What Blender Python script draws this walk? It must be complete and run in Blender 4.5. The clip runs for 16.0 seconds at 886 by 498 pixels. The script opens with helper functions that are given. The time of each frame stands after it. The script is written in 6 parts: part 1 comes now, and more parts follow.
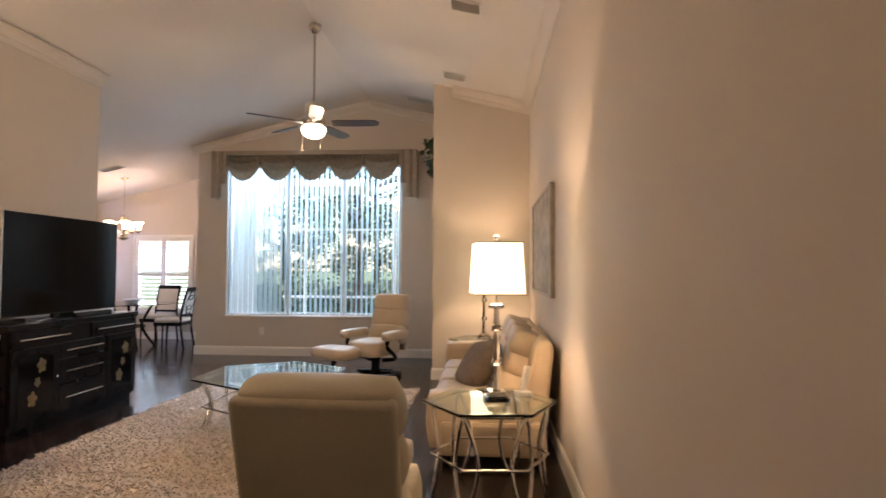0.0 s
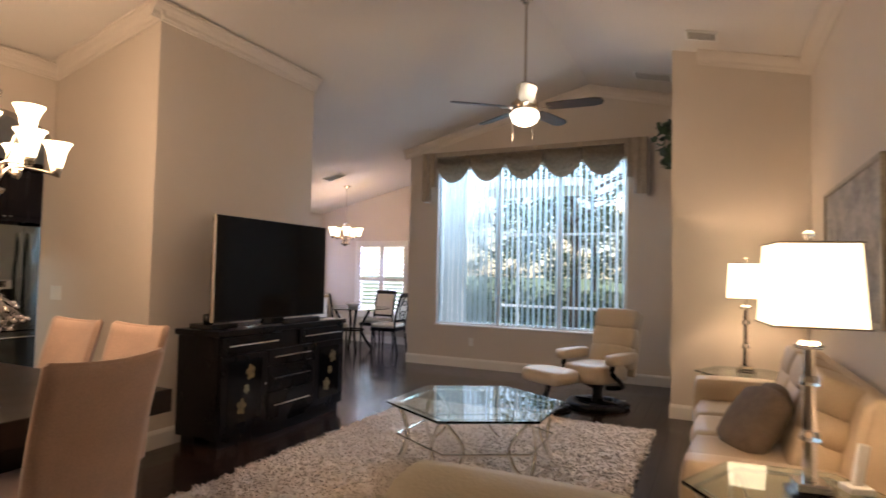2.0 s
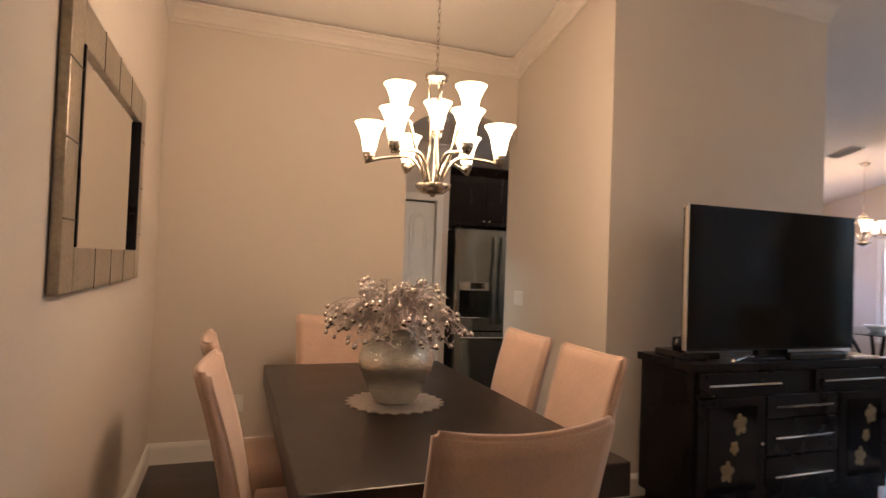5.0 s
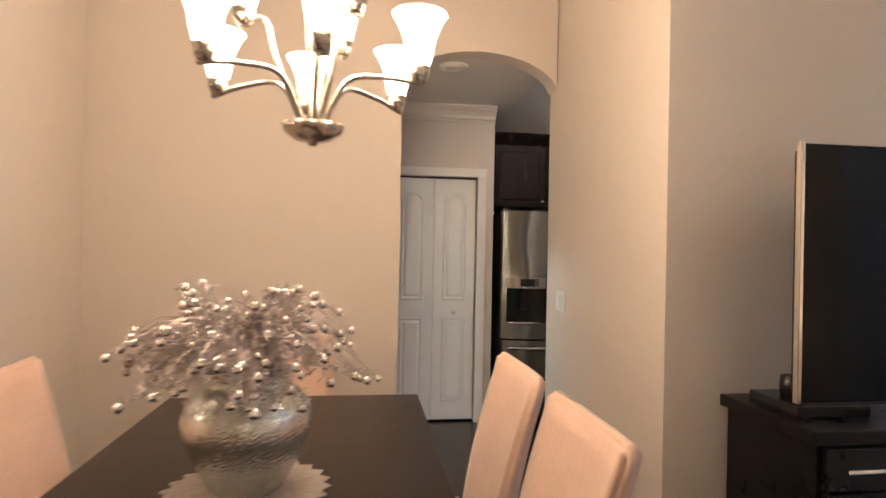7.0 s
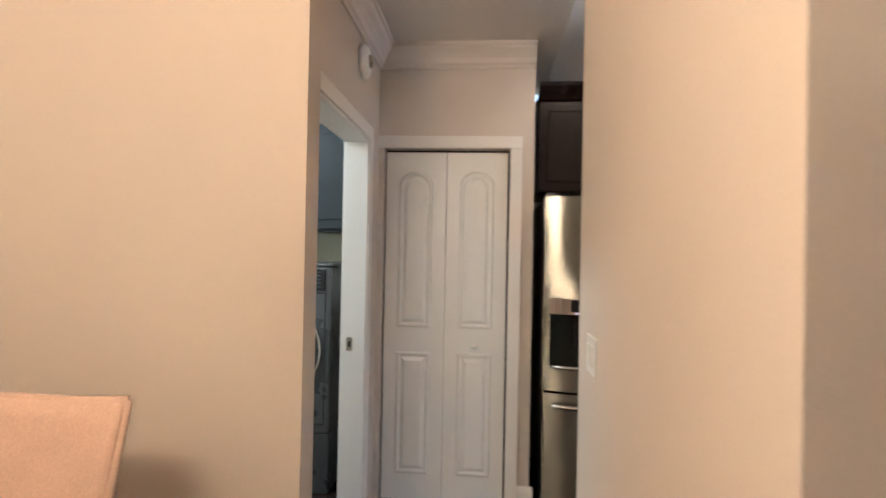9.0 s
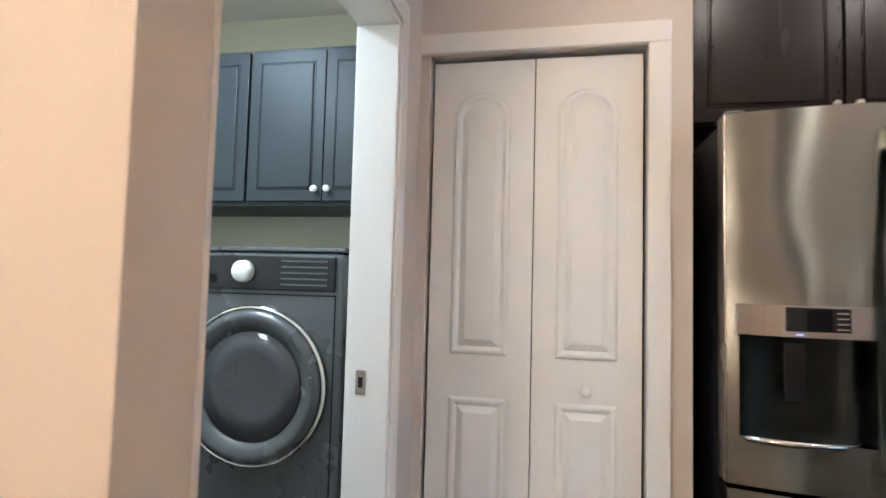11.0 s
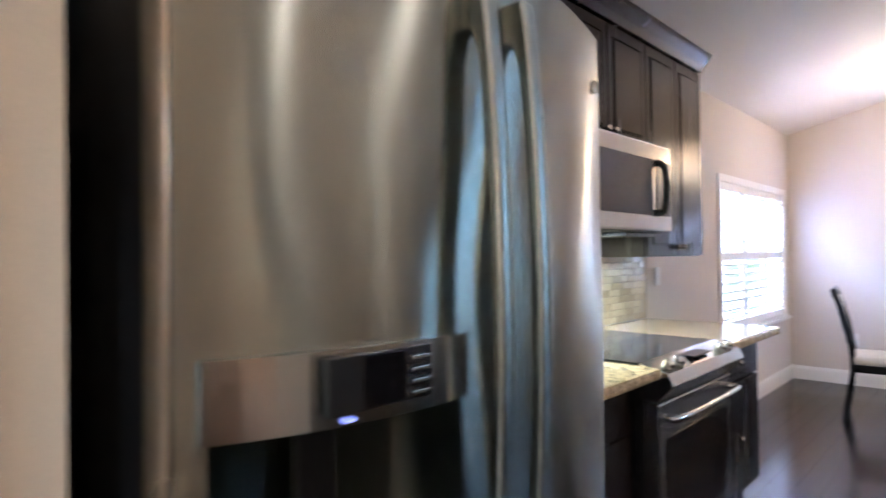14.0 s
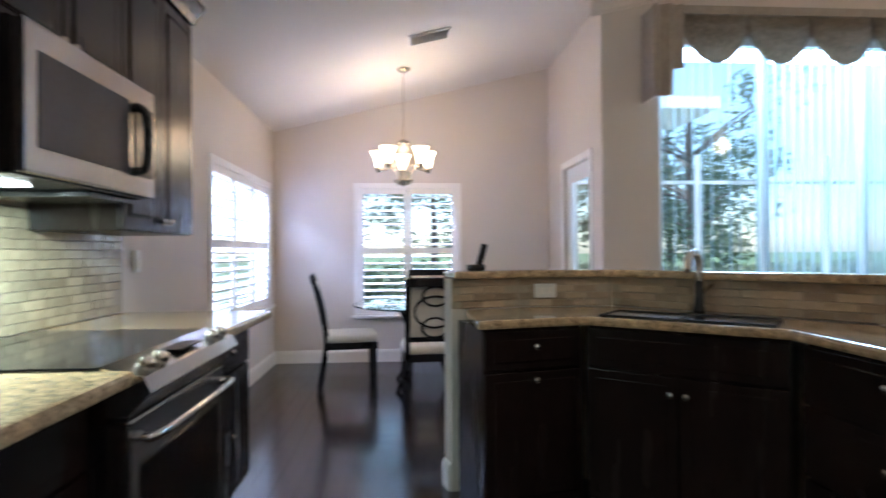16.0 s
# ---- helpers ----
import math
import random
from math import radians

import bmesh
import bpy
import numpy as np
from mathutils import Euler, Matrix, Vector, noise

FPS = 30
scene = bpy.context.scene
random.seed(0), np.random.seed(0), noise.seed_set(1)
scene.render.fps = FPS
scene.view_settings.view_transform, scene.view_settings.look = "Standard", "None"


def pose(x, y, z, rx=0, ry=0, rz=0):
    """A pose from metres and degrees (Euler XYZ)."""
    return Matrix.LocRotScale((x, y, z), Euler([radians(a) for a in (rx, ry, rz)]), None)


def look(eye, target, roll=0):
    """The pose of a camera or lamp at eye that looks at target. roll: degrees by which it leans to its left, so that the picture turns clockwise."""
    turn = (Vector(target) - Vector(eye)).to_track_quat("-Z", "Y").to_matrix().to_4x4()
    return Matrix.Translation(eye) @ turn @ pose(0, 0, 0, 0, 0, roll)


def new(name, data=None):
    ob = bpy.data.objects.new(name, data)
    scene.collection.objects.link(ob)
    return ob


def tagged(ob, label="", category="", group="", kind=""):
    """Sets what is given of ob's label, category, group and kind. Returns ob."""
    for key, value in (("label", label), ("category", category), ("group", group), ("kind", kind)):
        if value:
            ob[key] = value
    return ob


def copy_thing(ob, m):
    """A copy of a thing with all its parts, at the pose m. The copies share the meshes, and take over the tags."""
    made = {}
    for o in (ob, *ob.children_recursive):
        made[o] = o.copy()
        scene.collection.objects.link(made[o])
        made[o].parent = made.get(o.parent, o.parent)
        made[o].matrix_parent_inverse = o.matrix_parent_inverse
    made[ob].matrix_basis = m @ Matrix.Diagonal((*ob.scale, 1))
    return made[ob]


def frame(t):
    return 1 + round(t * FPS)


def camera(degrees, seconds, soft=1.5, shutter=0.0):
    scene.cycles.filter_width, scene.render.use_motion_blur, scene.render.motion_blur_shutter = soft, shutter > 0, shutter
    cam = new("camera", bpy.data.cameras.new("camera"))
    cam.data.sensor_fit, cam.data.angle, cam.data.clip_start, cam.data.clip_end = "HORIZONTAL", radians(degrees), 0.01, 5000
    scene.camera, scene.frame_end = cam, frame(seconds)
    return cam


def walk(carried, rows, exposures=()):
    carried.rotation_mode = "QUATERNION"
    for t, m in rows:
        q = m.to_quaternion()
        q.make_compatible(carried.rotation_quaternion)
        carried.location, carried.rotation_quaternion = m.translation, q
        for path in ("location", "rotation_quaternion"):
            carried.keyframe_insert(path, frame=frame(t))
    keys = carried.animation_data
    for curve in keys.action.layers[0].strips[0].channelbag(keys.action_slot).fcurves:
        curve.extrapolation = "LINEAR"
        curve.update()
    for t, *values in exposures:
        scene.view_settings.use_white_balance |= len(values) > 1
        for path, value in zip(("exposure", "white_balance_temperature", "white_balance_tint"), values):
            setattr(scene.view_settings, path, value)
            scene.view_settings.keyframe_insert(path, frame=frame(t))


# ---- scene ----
cam = camera(75.8, 16.0, soft=1.5, shutter=0.5)
PATH = [
    (0, (0.592, 0.791, 1.364), (0.443, 2.784, 1.434), 0.3),
    (0.5, (0.499, 1.093, 1.358), (0.198, 3.069, 1.429), 0.4),
    (1, (0.467, 1.373, 1.374), (-0.018, 3.312, 1.45), 0.5),
    (1.5, (0.437, 1.573, 1.378), (-0.235, 3.455, 1.46), 0.9),
    (2, (0.336, 1.724, 1.385), (-0.527, 3.526, 1.469), 1.2),
    (2.5, (0.186, 1.85, 1.399), (-0.893, 3.532, 1.482), 1.6),
    (3, (0.063, 1.974, 1.409), (-1.259, 3.474, 1.489), 1.8),
    (3.5, (-0.081, 2.124, 1.416), (-1.612, 3.408, 1.489), 1.9),
    (4, (-0.224, 2.238, 1.407), (-1.908, 3.316, 1.477), 2.2),
    (4.2, (-0.296, 2.27, 1.396), (-2.031, 3.262, 1.468), 2.3),
    (6.3, (-1.09, 3.114, 1.455), (-3.057, 3.479, 1.456), 1.2),
    (6.5, (-1.199, 3.227, 1.441), (-3.171, 3.563, 1.445), 1.2),
    (7, (-1.474, 3.508, 1.436), (-3.454, 3.785, 1.441), 1.1),
    (7.5, (-1.77, 3.813, 1.437), (-3.755, 4.06, 1.447), 1.1),
    (8, (-2.124, 4.032, 1.433), (-4.113, 4.241, 1.447), 1.2),
    (8.5, (-2.498, 4.184, 1.455), (-4.497, 4.262, 1.467), 1.2),
    (9, (-2.91, 4.337, 1.452), (-4.903, 4.178, 1.467), 1.1),
    (9.2, (-3.058, 4.364, 1.463), (-5.041, 4.103, 1.472), 1.1),
    (11.3, (-4.418, 4.134, 1.235), (-6.374, 3.731, 1.353), 1.5),
    (11.5, (-4.509, 4.115, 1.226), (-6.478, 3.788, 1.347), 1.2),
    (12, (-4.743, 4.116, 1.22), (-6.739, 4.095, 1.348), 0.4),
    (12.5, (-4.919, 4.181, 1.235), (-6.881, 4.54, 1.39), -0.5),
    (13, (-5.102, 4.255, 1.24), (-6.96, 4.97, 1.432), -1.2),
    (13.5, (-5.264, 4.288, 1.318), (-6.921, 5.406, 1.383), -0.7),
    (14, (-5.429, 4.431, 1.327), (-6.832, 5.855, 1.353), -0.8),
    (14.5, (-5.52, 4.619, 1.306), (-6.642, 6.275, 1.319), -0.2),
    (15, (-5.551, 4.745, 1.273), (-6.306, 6.597, 1.279), -0.2),
    (15.5, (-5.589, 4.846, 1.241), (-5.897, 6.822, 1.25), -0.2),
    (16, (-5.605, 4.894, 1.219), (-5.471, 6.889, 1.229), -0.4),
]
walk(cam, [(t, look(eye, target, roll)) for t, eye, target, roll in PATH],
     exposures=[(0, 0.80, 6400, 13), (0.6, 0.66, 6400, 13), (2, 0.47, 6350, 14), (4.2, 0.38, 6450, 17), (6.4, 1.02, 5700, 10), (9.2, 1.38, 5600, 9), (11.3, 1.82, 5200, 9), (12.3, 1.75, 5400, 9), (13, 1.85, 5350, 9), (14, 1.6, 5200, 9), (15, 1.34, 5150, 5), (16, 0.93, 5200, 4)])

# ---- world, sun and lamps ----
world = bpy.data.worlds.new("World")
scene.world = world
world.use_nodes = True
_wn = world.node_tree
_sky = _wn.nodes.new("ShaderNodeTexSky")
_sky.sky_type = 'NISHITA'
_sky.sun_disc = False
_sky.sun_elevation, _sky.sun_rotation = radians(48), radians(-35)
_wn.links.new(_sky.outputs[0], _wn.nodes["Background"].inputs[0])
_wn.nodes["Background"].inputs[1].default_value = 0.15
_sd = bpy.data.lights.new("sun", 'SUN')
_sd.energy, _sd.angle, _sd.color = 5.0, radians(0.6), (1.0, 0.95, 0.87)
sun = new("sun", _sd)
sun.matrix_world = look((-8, 22, 20), (-2.5, 12, 0))

WARM = (1.0, 0.67, 0.41)


def point(name, at, watts, color, size=0.05):
    d = bpy.data.lights.new(name, 'POINT')
    d.energy, d.color, d.shadow_soft_size = watts, color, size
    ob = new(name, d)
    ob.location = at
    return ob


def area(name, at, target, watts, color, sx, sy):
    d = bpy.data.lights.new(name, 'AREA')
    d.shape, d.size, d.size_y, d.energy, d.color = 'RECTANGLE', sx, sy, watts, color
    ob = new(name, d)
    ob.matrix_world = look(at, target)
    return ob


point("dining_chandelier_light", (-3.12, 3.36, 2.13), 46, WARM, 0.18)
point("table_lamp_light", (0.66, 4.30, 1.37), 20.7, (1.0, 0.67, 0.40), 0.03)
point("table_lamp_light_far", (0.58, 7.42, 1.37), 15.3, (1.0, 0.67, 0.40), 0.03)
point("fan_light", (-1.23, 6.70, 2.64), 11.7, (1.0, 0.72, 0.45), 0.10)
point("nook_chandelier_light", (-5.60, 10.1, 2.22), 13, (1.0, 0.60, 0.32), 0.10)
point("kitchen_downlight", (-4.75, 5.02, 2.98), 6.5, (1.0, 0.77, 0.55), 0.03)
point("kitchen_downlight_far", (-4.80, 5.88, 2.96), 6.5, (1.0, 0.77, 0.55), 0.03)
# added fill in the foyer, no fixture there
point("foyer_fill", (-0.2, -0.3, 3.1), 6.3, (1.0, 0.70, 0.45), 0.15)
area("laundry_light", (-5.6, 2.7, 2.52), (-5.6, 2.7, 0), 15, (0.92, 1.0, 0.95), 0.9, 0.3)
area("hood_light", (-6.72, 6.62, 1.415), (-6.78, 6.62, 0.9), 13.0, (0.93, 1.0, 0.80), 0.18, 0.08)
# added area lamps outside, above the windows and unseen, strengthen the daylight
area("living_window_fill", (-2.1, 10.25, 3.40), (-2.1, 6.2, 0.2), 150, (0.60, 0.76, 1.0), 2.8, 0.7)
area("nook_window_fill", (-5.57, 12.0, 2.60), (-5.57, 8.8, 0.1), 300, (0.53, 0.61, 1.0), 1.3, 0.5)
area("side_window_fill", (-7.75, 10.1, 2.55), (-5.0, 10.1, 0.1), 300, (0.53, 0.61, 1.0), 1.8, 0.4)

# ---- materials ----
MATS = {}


def mat(name, color, rough=0.6, metal=0.0, var=0.06, scale=6.0, fine=60.0, bump=0.15, spec=0.5, obj=False,
        stretch=None, sheen=0.0, coat=0.0, trans=0.0):
    """A surface with two scales of variation and fine relief."""
    m = bpy.data.materials.new(name)
    m.use_nodes = True
    nt = m.node_tree
    b = nt.nodes["Principled BSDF"]
    tc = nt.nodes.new("ShaderNodeTexCoord")
    mp = nt.nodes.new("ShaderNodeMapping")
    nt.links.new(tc.outputs["Object"], mp.inputs[0])
    if stretch:
        mp.inputs["Scale"].default_value = stretch
    n1 = nt.nodes.new("ShaderNodeTexNoise")
    n1.inputs["Scale"].default_value, n1.inputs["Detail"].default_value = scale, 4
    n2 = nt.nodes.new("ShaderNodeTexNoise")
    n2.inputs["Scale"].default_value, n2.inputs["Detail"].default_value = fine, 3
    for n in (n1, n2):
        nt.links.new(mp.outputs[0], n.inputs["Vector"])
    add = nt.nodes.new("ShaderNodeMath")
    add.operation = 'ADD'
    nt.links.new(n1.outputs[0], add.inputs[0])
    nt.links.new(n2.outputs[0], add.inputs[1])
    src = add.outputs[0]
    if obj:
        oi = nt.nodes.new("ShaderNodeObjectInfo")
        a2 = nt.nodes.new("ShaderNodeMath")
        a2.operation = 'ADD'
        nt.links.new(src, a2.inputs[0])
        nt.links.new(oi.outputs["Random"], a2.inputs[1])
        half = nt.nodes.new("ShaderNodeMath")
        half.operation = 'MULTIPLY'
        half.inputs[1].default_value = 0.67
        nt.links.new(a2.outputs[0], half.inputs[0])
        src = half.outputs[0]
    r = nt.nodes.new("ShaderNodeMapRange")
    r.inputs["From Min"].default_value, r.inputs["From Max"].default_value = 0.6, 1.4
    r.inputs["To Min"].default_value, r.inputs["To Max"].default_value = 1 - var * 2, 1 + var * 2
    nt.links.new(src, r.inputs[0])
    mul = nt.nodes.new("ShaderNodeVectorMath")
    mul.operation = 'SCALE'
    mul.inputs[0].default_value = color
    nt.links.new(r.outputs[0], mul.inputs["Scale"])
    nt.links.new(mul.outputs[0], b.inputs["Base Color"])
    rr = nt.nodes.new("ShaderNodeMapRange")
    rr.inputs["To Min"].default_value, rr.inputs["To Max"].default_value = max(0.02, rough * 0.8), min(1, rough * 1.2)
    nt.links.new(n1.outputs[0], rr.inputs[0])
    nt.links.new(rr.outputs[0], b.inputs["Roughness"])
    if bump:
        bp = nt.nodes.new("ShaderNodeBump")
        bp.inputs["Strength"].default_value, bp.inputs["Distance"].default_value = bump, 0.004
        nt.links.new(n2.outputs[0], bp.inputs["Height"])
        nt.links.new(bp.outputs[0], b.inputs["Normal"])
    b.inputs["Metallic"].default_value = metal
    b.inputs["Specular IOR Level"].default_value = spec
    b.inputs["Sheen Weight"].default_value = sheen
    b.inputs["Coat Weight"].default_value = coat
    b.inputs["Transmission Weight"].default_value = trans
    MATS[name] = m
    return m


def glow(name, color, strength, base=(0.8, 0.78, 0.72)):
    m = mat(name, base, 0.4, bump=0)
    b = m.node_tree.nodes["Principled BSDF"]
    b.inputs["Emission Color"].default_value = (*color, 1)
    b.inputs["Emission Strength"].default_value = strength
    return m


def glassy(name, tint=(1, 1, 1), ior=1.45, rough=0.0):
    m = bpy.data.materials.new(name)
    m.use_nodes = True
    b = m.node_tree.nodes["Principled BSDF"]
    b.inputs["Base Color"].default_value = (*tint, 1)
    b.inputs["Transmission Weight"].default_value = 1.0
    b.inputs["IOR"].default_value = ior
    b.inputs["Roughness"].default_value = rough
    return m


def sheer(name, color, through_part):
    """Thin cloth: part of the light passes."""
    m = bpy.data.materials.new(name)
    m.use_nodes = True
    nt = m.node_tree
    nt.nodes.remove(nt.nodes["Principled BSDF"])
    out = nt.nodes["Material Output"]
    d, t, x = nt.nodes.new("ShaderNodeBsdfDiffuse"), nt.nodes.new("ShaderNodeBsdfTranslucent"), nt.nodes.new("ShaderNodeBsdfTransparent")
    w = nt.nodes.new("ShaderNodeTexNoise")
    w.inputs["Scale"].default_value = 40
    cr = nt.nodes.new("ShaderNodeMapRange")
    cr.inputs["To Min"].default_value, cr.inputs["To Max"].default_value = 0.9, 1.1
    nt.links.new(w.outputs[0], cr.inputs[0])
    vm = nt.nodes.new("ShaderNodeVectorMath")
    vm.operation = 'SCALE'
    vm.inputs[0].default_value = color
    nt.links.new(cr.outputs[0], vm.inputs["Scale"])
    for n in (d, t):
        nt.links.new(vm.outputs[0], n.inputs[0])
    m1, m2 = nt.nodes.new("ShaderNodeMixShader"), nt.nodes.new("ShaderNodeMixShader")
    m1.inputs[0].default_value = 0.55
    nt.links.new(d.outputs[0], m1.inputs[1])
    nt.links.new(t.outputs[0], m1.inputs[2])
    m2.inputs[0].default_value = through_part
    nt.links.new(m1.outputs[0], m2.inputs[1])
    nt.links.new(x.outputs[0], m2.inputs[2])
    nt.links.new(m2.outputs[0], out.inputs[0])
    return m


PAINT = mat("wall_paint", (0.63, 0.565, 0.50), 0.75, var=0.02, scale=1.2, fine=180, bump=0.10)
CEIL = mat("ceiling_paint", (0.72, 0.68, 0.64), 0.85, var=0.02, scale=1.0, fine=120, bump=0.2)
TRIM = mat("trim_white", (0.80, 0.77, 0.73), 0.4, var=0.015, scale=3, fine=90, bump=0.04)
DOORW = mat("door_white", (0.76, 0.74, 0.70), 0.42, var=0.015, scale=3, fine=120, bump=0.05)
WOODF = mat("dark_floor_wood", (0.030, 0.017, 0.013), 0.20, var=0.16, scale=4, fine=40, bump=0.06, obj=True, stretch=(6, 0.8, 1), coat=0.12, spec=0.42)
ESPRESSO = mat("espresso_wood", (0.018, 0.011, 0.009), 0.34, var=0.15, scale=5, fine=50, bump=0.05, stretch=(1, 1, 0.2), spec=0.32)
BLACKW = mat("black_wood", (0.008, 0.007, 0.008), 0.28, var=0.15, scale=5, fine=50, bump=0.05, spec=0.18)
CHERRY = mat("dark_kitchen_cabinet", (0.013, 0.008, 0.007), 0.26, var=0.18, scale=4, fine=45, bump=0.04, stretch=(3, 3, 0.4), spec=0.24)
GREYCAB = mat("slate_grey_cabinet", (0.024, 0.029, 0.033), 0.42, var=0.08, scale=4, fine=60, bump=0.05, spec=0.25)
CREAM = mat("cream_leather", (0.52, 0.41, 0.285), 0.42, var=0.05, scale=5, fine=140, bump=0.30)
SAGE = mat("pale_leather", (0.55, 0.50, 0.38), 0.45, var=0.05, scale=5, fine=140, bump=0.30)
PEACH = mat("blush_microsuede", (0.57, 0.395, 0.305), 0.9, var=0.07, scale=7, fine=120, bump=0.12, sheen=0.4)
TAUPE = mat("taupe_damask", (0.33, 0.28, 0.225), 0.8, var=0.12, scale=18, fine=150, bump=0.25, sheen=0.3)
TRIMF = mat("bronze_fabric", (0.29, 0.24, 0.18), 0.6, var=0.25, scale=26, fine=140, bump=0.25, sheen=0.3)
PILLOW = mat("brown_pillow_cloth", (0.16, 0.12, 0.09), 0.85, var=0.14, scale=22, fine=160, bump=0.3, sheen=0.05, spec=0.2)
SHAG = mat("shag_wool", (0.70, 0.62, 0.55), 0.95, var=0.07, scale=5, fine=90, bump=0.25, sheen=0.3)
CHROME = mat("chrome", (0.78, 0.75, 0.70), 0.10, metal=1.0, var=0.03, bump=0)
NICKEL = mat("brushed_nickel", (0.52, 0.47, 0.41), 0.26, metal=1.0, var=0.05, bump=0.02)
STEEL = mat("stainless_steel", (0.50, 0.49, 0.47), 0.20, metal=1.0, var=0.03, scale=3, fine=200, bump=0.015, stretch=(1, 1, 0.05))
SILVERBALL = mat("silver_bauble", (0.80, 0.77, 0.74), 0.12, metal=1.0, var=0.03, bump=0)
STICK = mat("silvered_twig", (0.44, 0.38, 0.36), 0.5, metal=0.4, var=0.15, bump=0.1)
BLACKP = mat("black_plastic", (0.012, 0.012, 0.013), 0.25, var=0.05, bump=0.02)
SCREEN = mat("tv_screen", (0.004, 0.004, 0.005), 0.10, var=0.03, bump=0, spec=0.18)
GRANITE = mat("beige_granite", (0.45, 0.33, 0.19), 0.12, var=0.38, scale=28, fine=120, bump=0.02, coat=0.4)
TILE = mat("cream_glass_tile", (0.46, 0.39, 0.27), 0.14, var=0.14, scale=14, fine=35, bump=0.35, obj=True, coat=0.5)
GROUT = mat("grout", (0.36, 0.31, 0.23), 0.9, var=0.05, bump=0.2)
CERAN = mat("glass_cooktop", (0.010, 0.010, 0.011), 0.07, var=0.03, bump=0)
DRYER = mat("graphite_enamel", (0.11, 0.115, 0.12), 0.28, metal=0.5, var=0.04, scale=3, fine=90, bump=0.02)
WHITEP = mat("white_plastic", (0.74, 0.73, 0.70), 0.35, var=0.02, bump=0.02)
GOLD = mat("gold_leaf_motif", (0.26, 0.205, 0.11), 0.4, metal=0.5, var=0.2, scale=20, bump=0.1)
MERC = mat("mercury_glass", (0.66, 0.67, 0.62), 0.20, metal=0.75, var=0.12, scale=14, fine=75, bump=0.3)
_n, _l = MERC.node_tree.nodes, MERC.node_tree.links
_v = _n.new("ShaderNodeTexVoronoi")
_v.feature = 'DISTANCE_TO_EDGE'
_v.inputs["Scale"].default_value = 75
_l.new(_n["Texture Coordinate"].outputs["Object"], _v.inputs["Vector"])
_bu = [q for q in _n if q.type == "BUMP"][0]
_l.new(_v.outputs["Distance"], _bu.inputs["Height"])
_bu.inputs["Strength"].default_value = 0.7
DOILY = mat("silver_placemat", (0.52, 0.48, 0.45), 0.5, metal=0.25, var=0.12, scale=30, fine=90, bump=0.4)
CREAMC = mat("cream_chair_cloth", (0.62, 0.56, 0.47), 0.85, var=0.05, scale=20, fine=150, bump=0.2)
ARTM = mat("abstract_canvas", (0.40, 0.37, 0.34), 0.7, var=0.32, scale=5.5, fine=34, bump=0.5)
SILVERF = mat("silver_leaf_frame", (0.36, 0.32, 0.26), 0.35, metal=0.7, var=0.15, scale=10, fine=60, bump=0.2)
MIRROR = mat("mirror_glass", (0.86, 0.86, 0.84), 0.02, metal=1.0, var=0.005, bump=0)
LEAF = mat("plant_leaf", (0.030, 0.060, 0.022), 0.5, var=0.3, scale=12, fine=50, bump=0.2, obj=True)
TREELEAF = mat("tree_leaf", (0.11, 0.14, 0.065), 0.6, var=0.35, scale=2, fine=20, bump=0.2)
BARK = mat("bark", (0.12, 0.085, 0.06), 0.9, var=0.25, scale=6, fine=40, bump=0.8)
GRASS = mat("lawn", (0.09, 0.14, 0.045), 0.9, var=0.25, scale=0.8, fine=30, bump=0.5)
PAVE = mat("patio_concrete", (0.50, 0.47, 0.43), 0.85, var=0.08, scale=2, fine=60, bump=0.2)
CAGE = mat("white_aluminium", (0.72, 0.72, 0.70), 0.4, var=0.03, bump=0.02)
GLASS = glassy("clear_glass", (0.98, 1.0, 0.99))
TABLEGLASS = glassy("table_glass", (0.80, 0.93, 0.90), 1.5)
CRYSTAL = glassy("crystal", (0.97, 0.97, 0.96), 1.55)
SHADE = glow("lit_shade_cloth", (1.0, 0.76, 0.46), 1.9)
BELL = glow("lit_bell_glass", (1.0, 0.74, 0.44), 6.0)
GLOBE = glow("lit_globe", (1.0, 0.88, 0.66), 4.5)
LENS = glow("lit_lens", (1.0, 0.95, 0.85), 5.0)
BLUELED = glow("blue_led", (0.25, 0.3, 1.0), 0.45)
BLIND = sheer("sheer_blind", (0.72, 0.87, 0.90), 0.66)


# ---- shapes ----
def bm_box(x0, x1, y0, y1, z0, z1, bevel=0.0, seg=2, bm=None):
    made = bmesh.new() if bm is None else bm
    r = bmesh.ops.create_cube(made, size=1.0, matrix=Matrix.Translation(((x0 + x1) / 2, (y0 + y1) / 2, (z0 + z1) / 2))
                              @ Matrix.Diagonal((abs(x1 - x0), abs(y1 - y0), abs(z1 - z0), 1)))
    if bevel > 0:
        vs = set(r["verts"])
        es = [e for e in made.edges if e.verts[0] in vs and e.verts[1] in vs]
        bmesh.ops.bevel(made, geom=es, offset=bevel, segments=seg, affect='EDGES', profile=0.6)
    return made


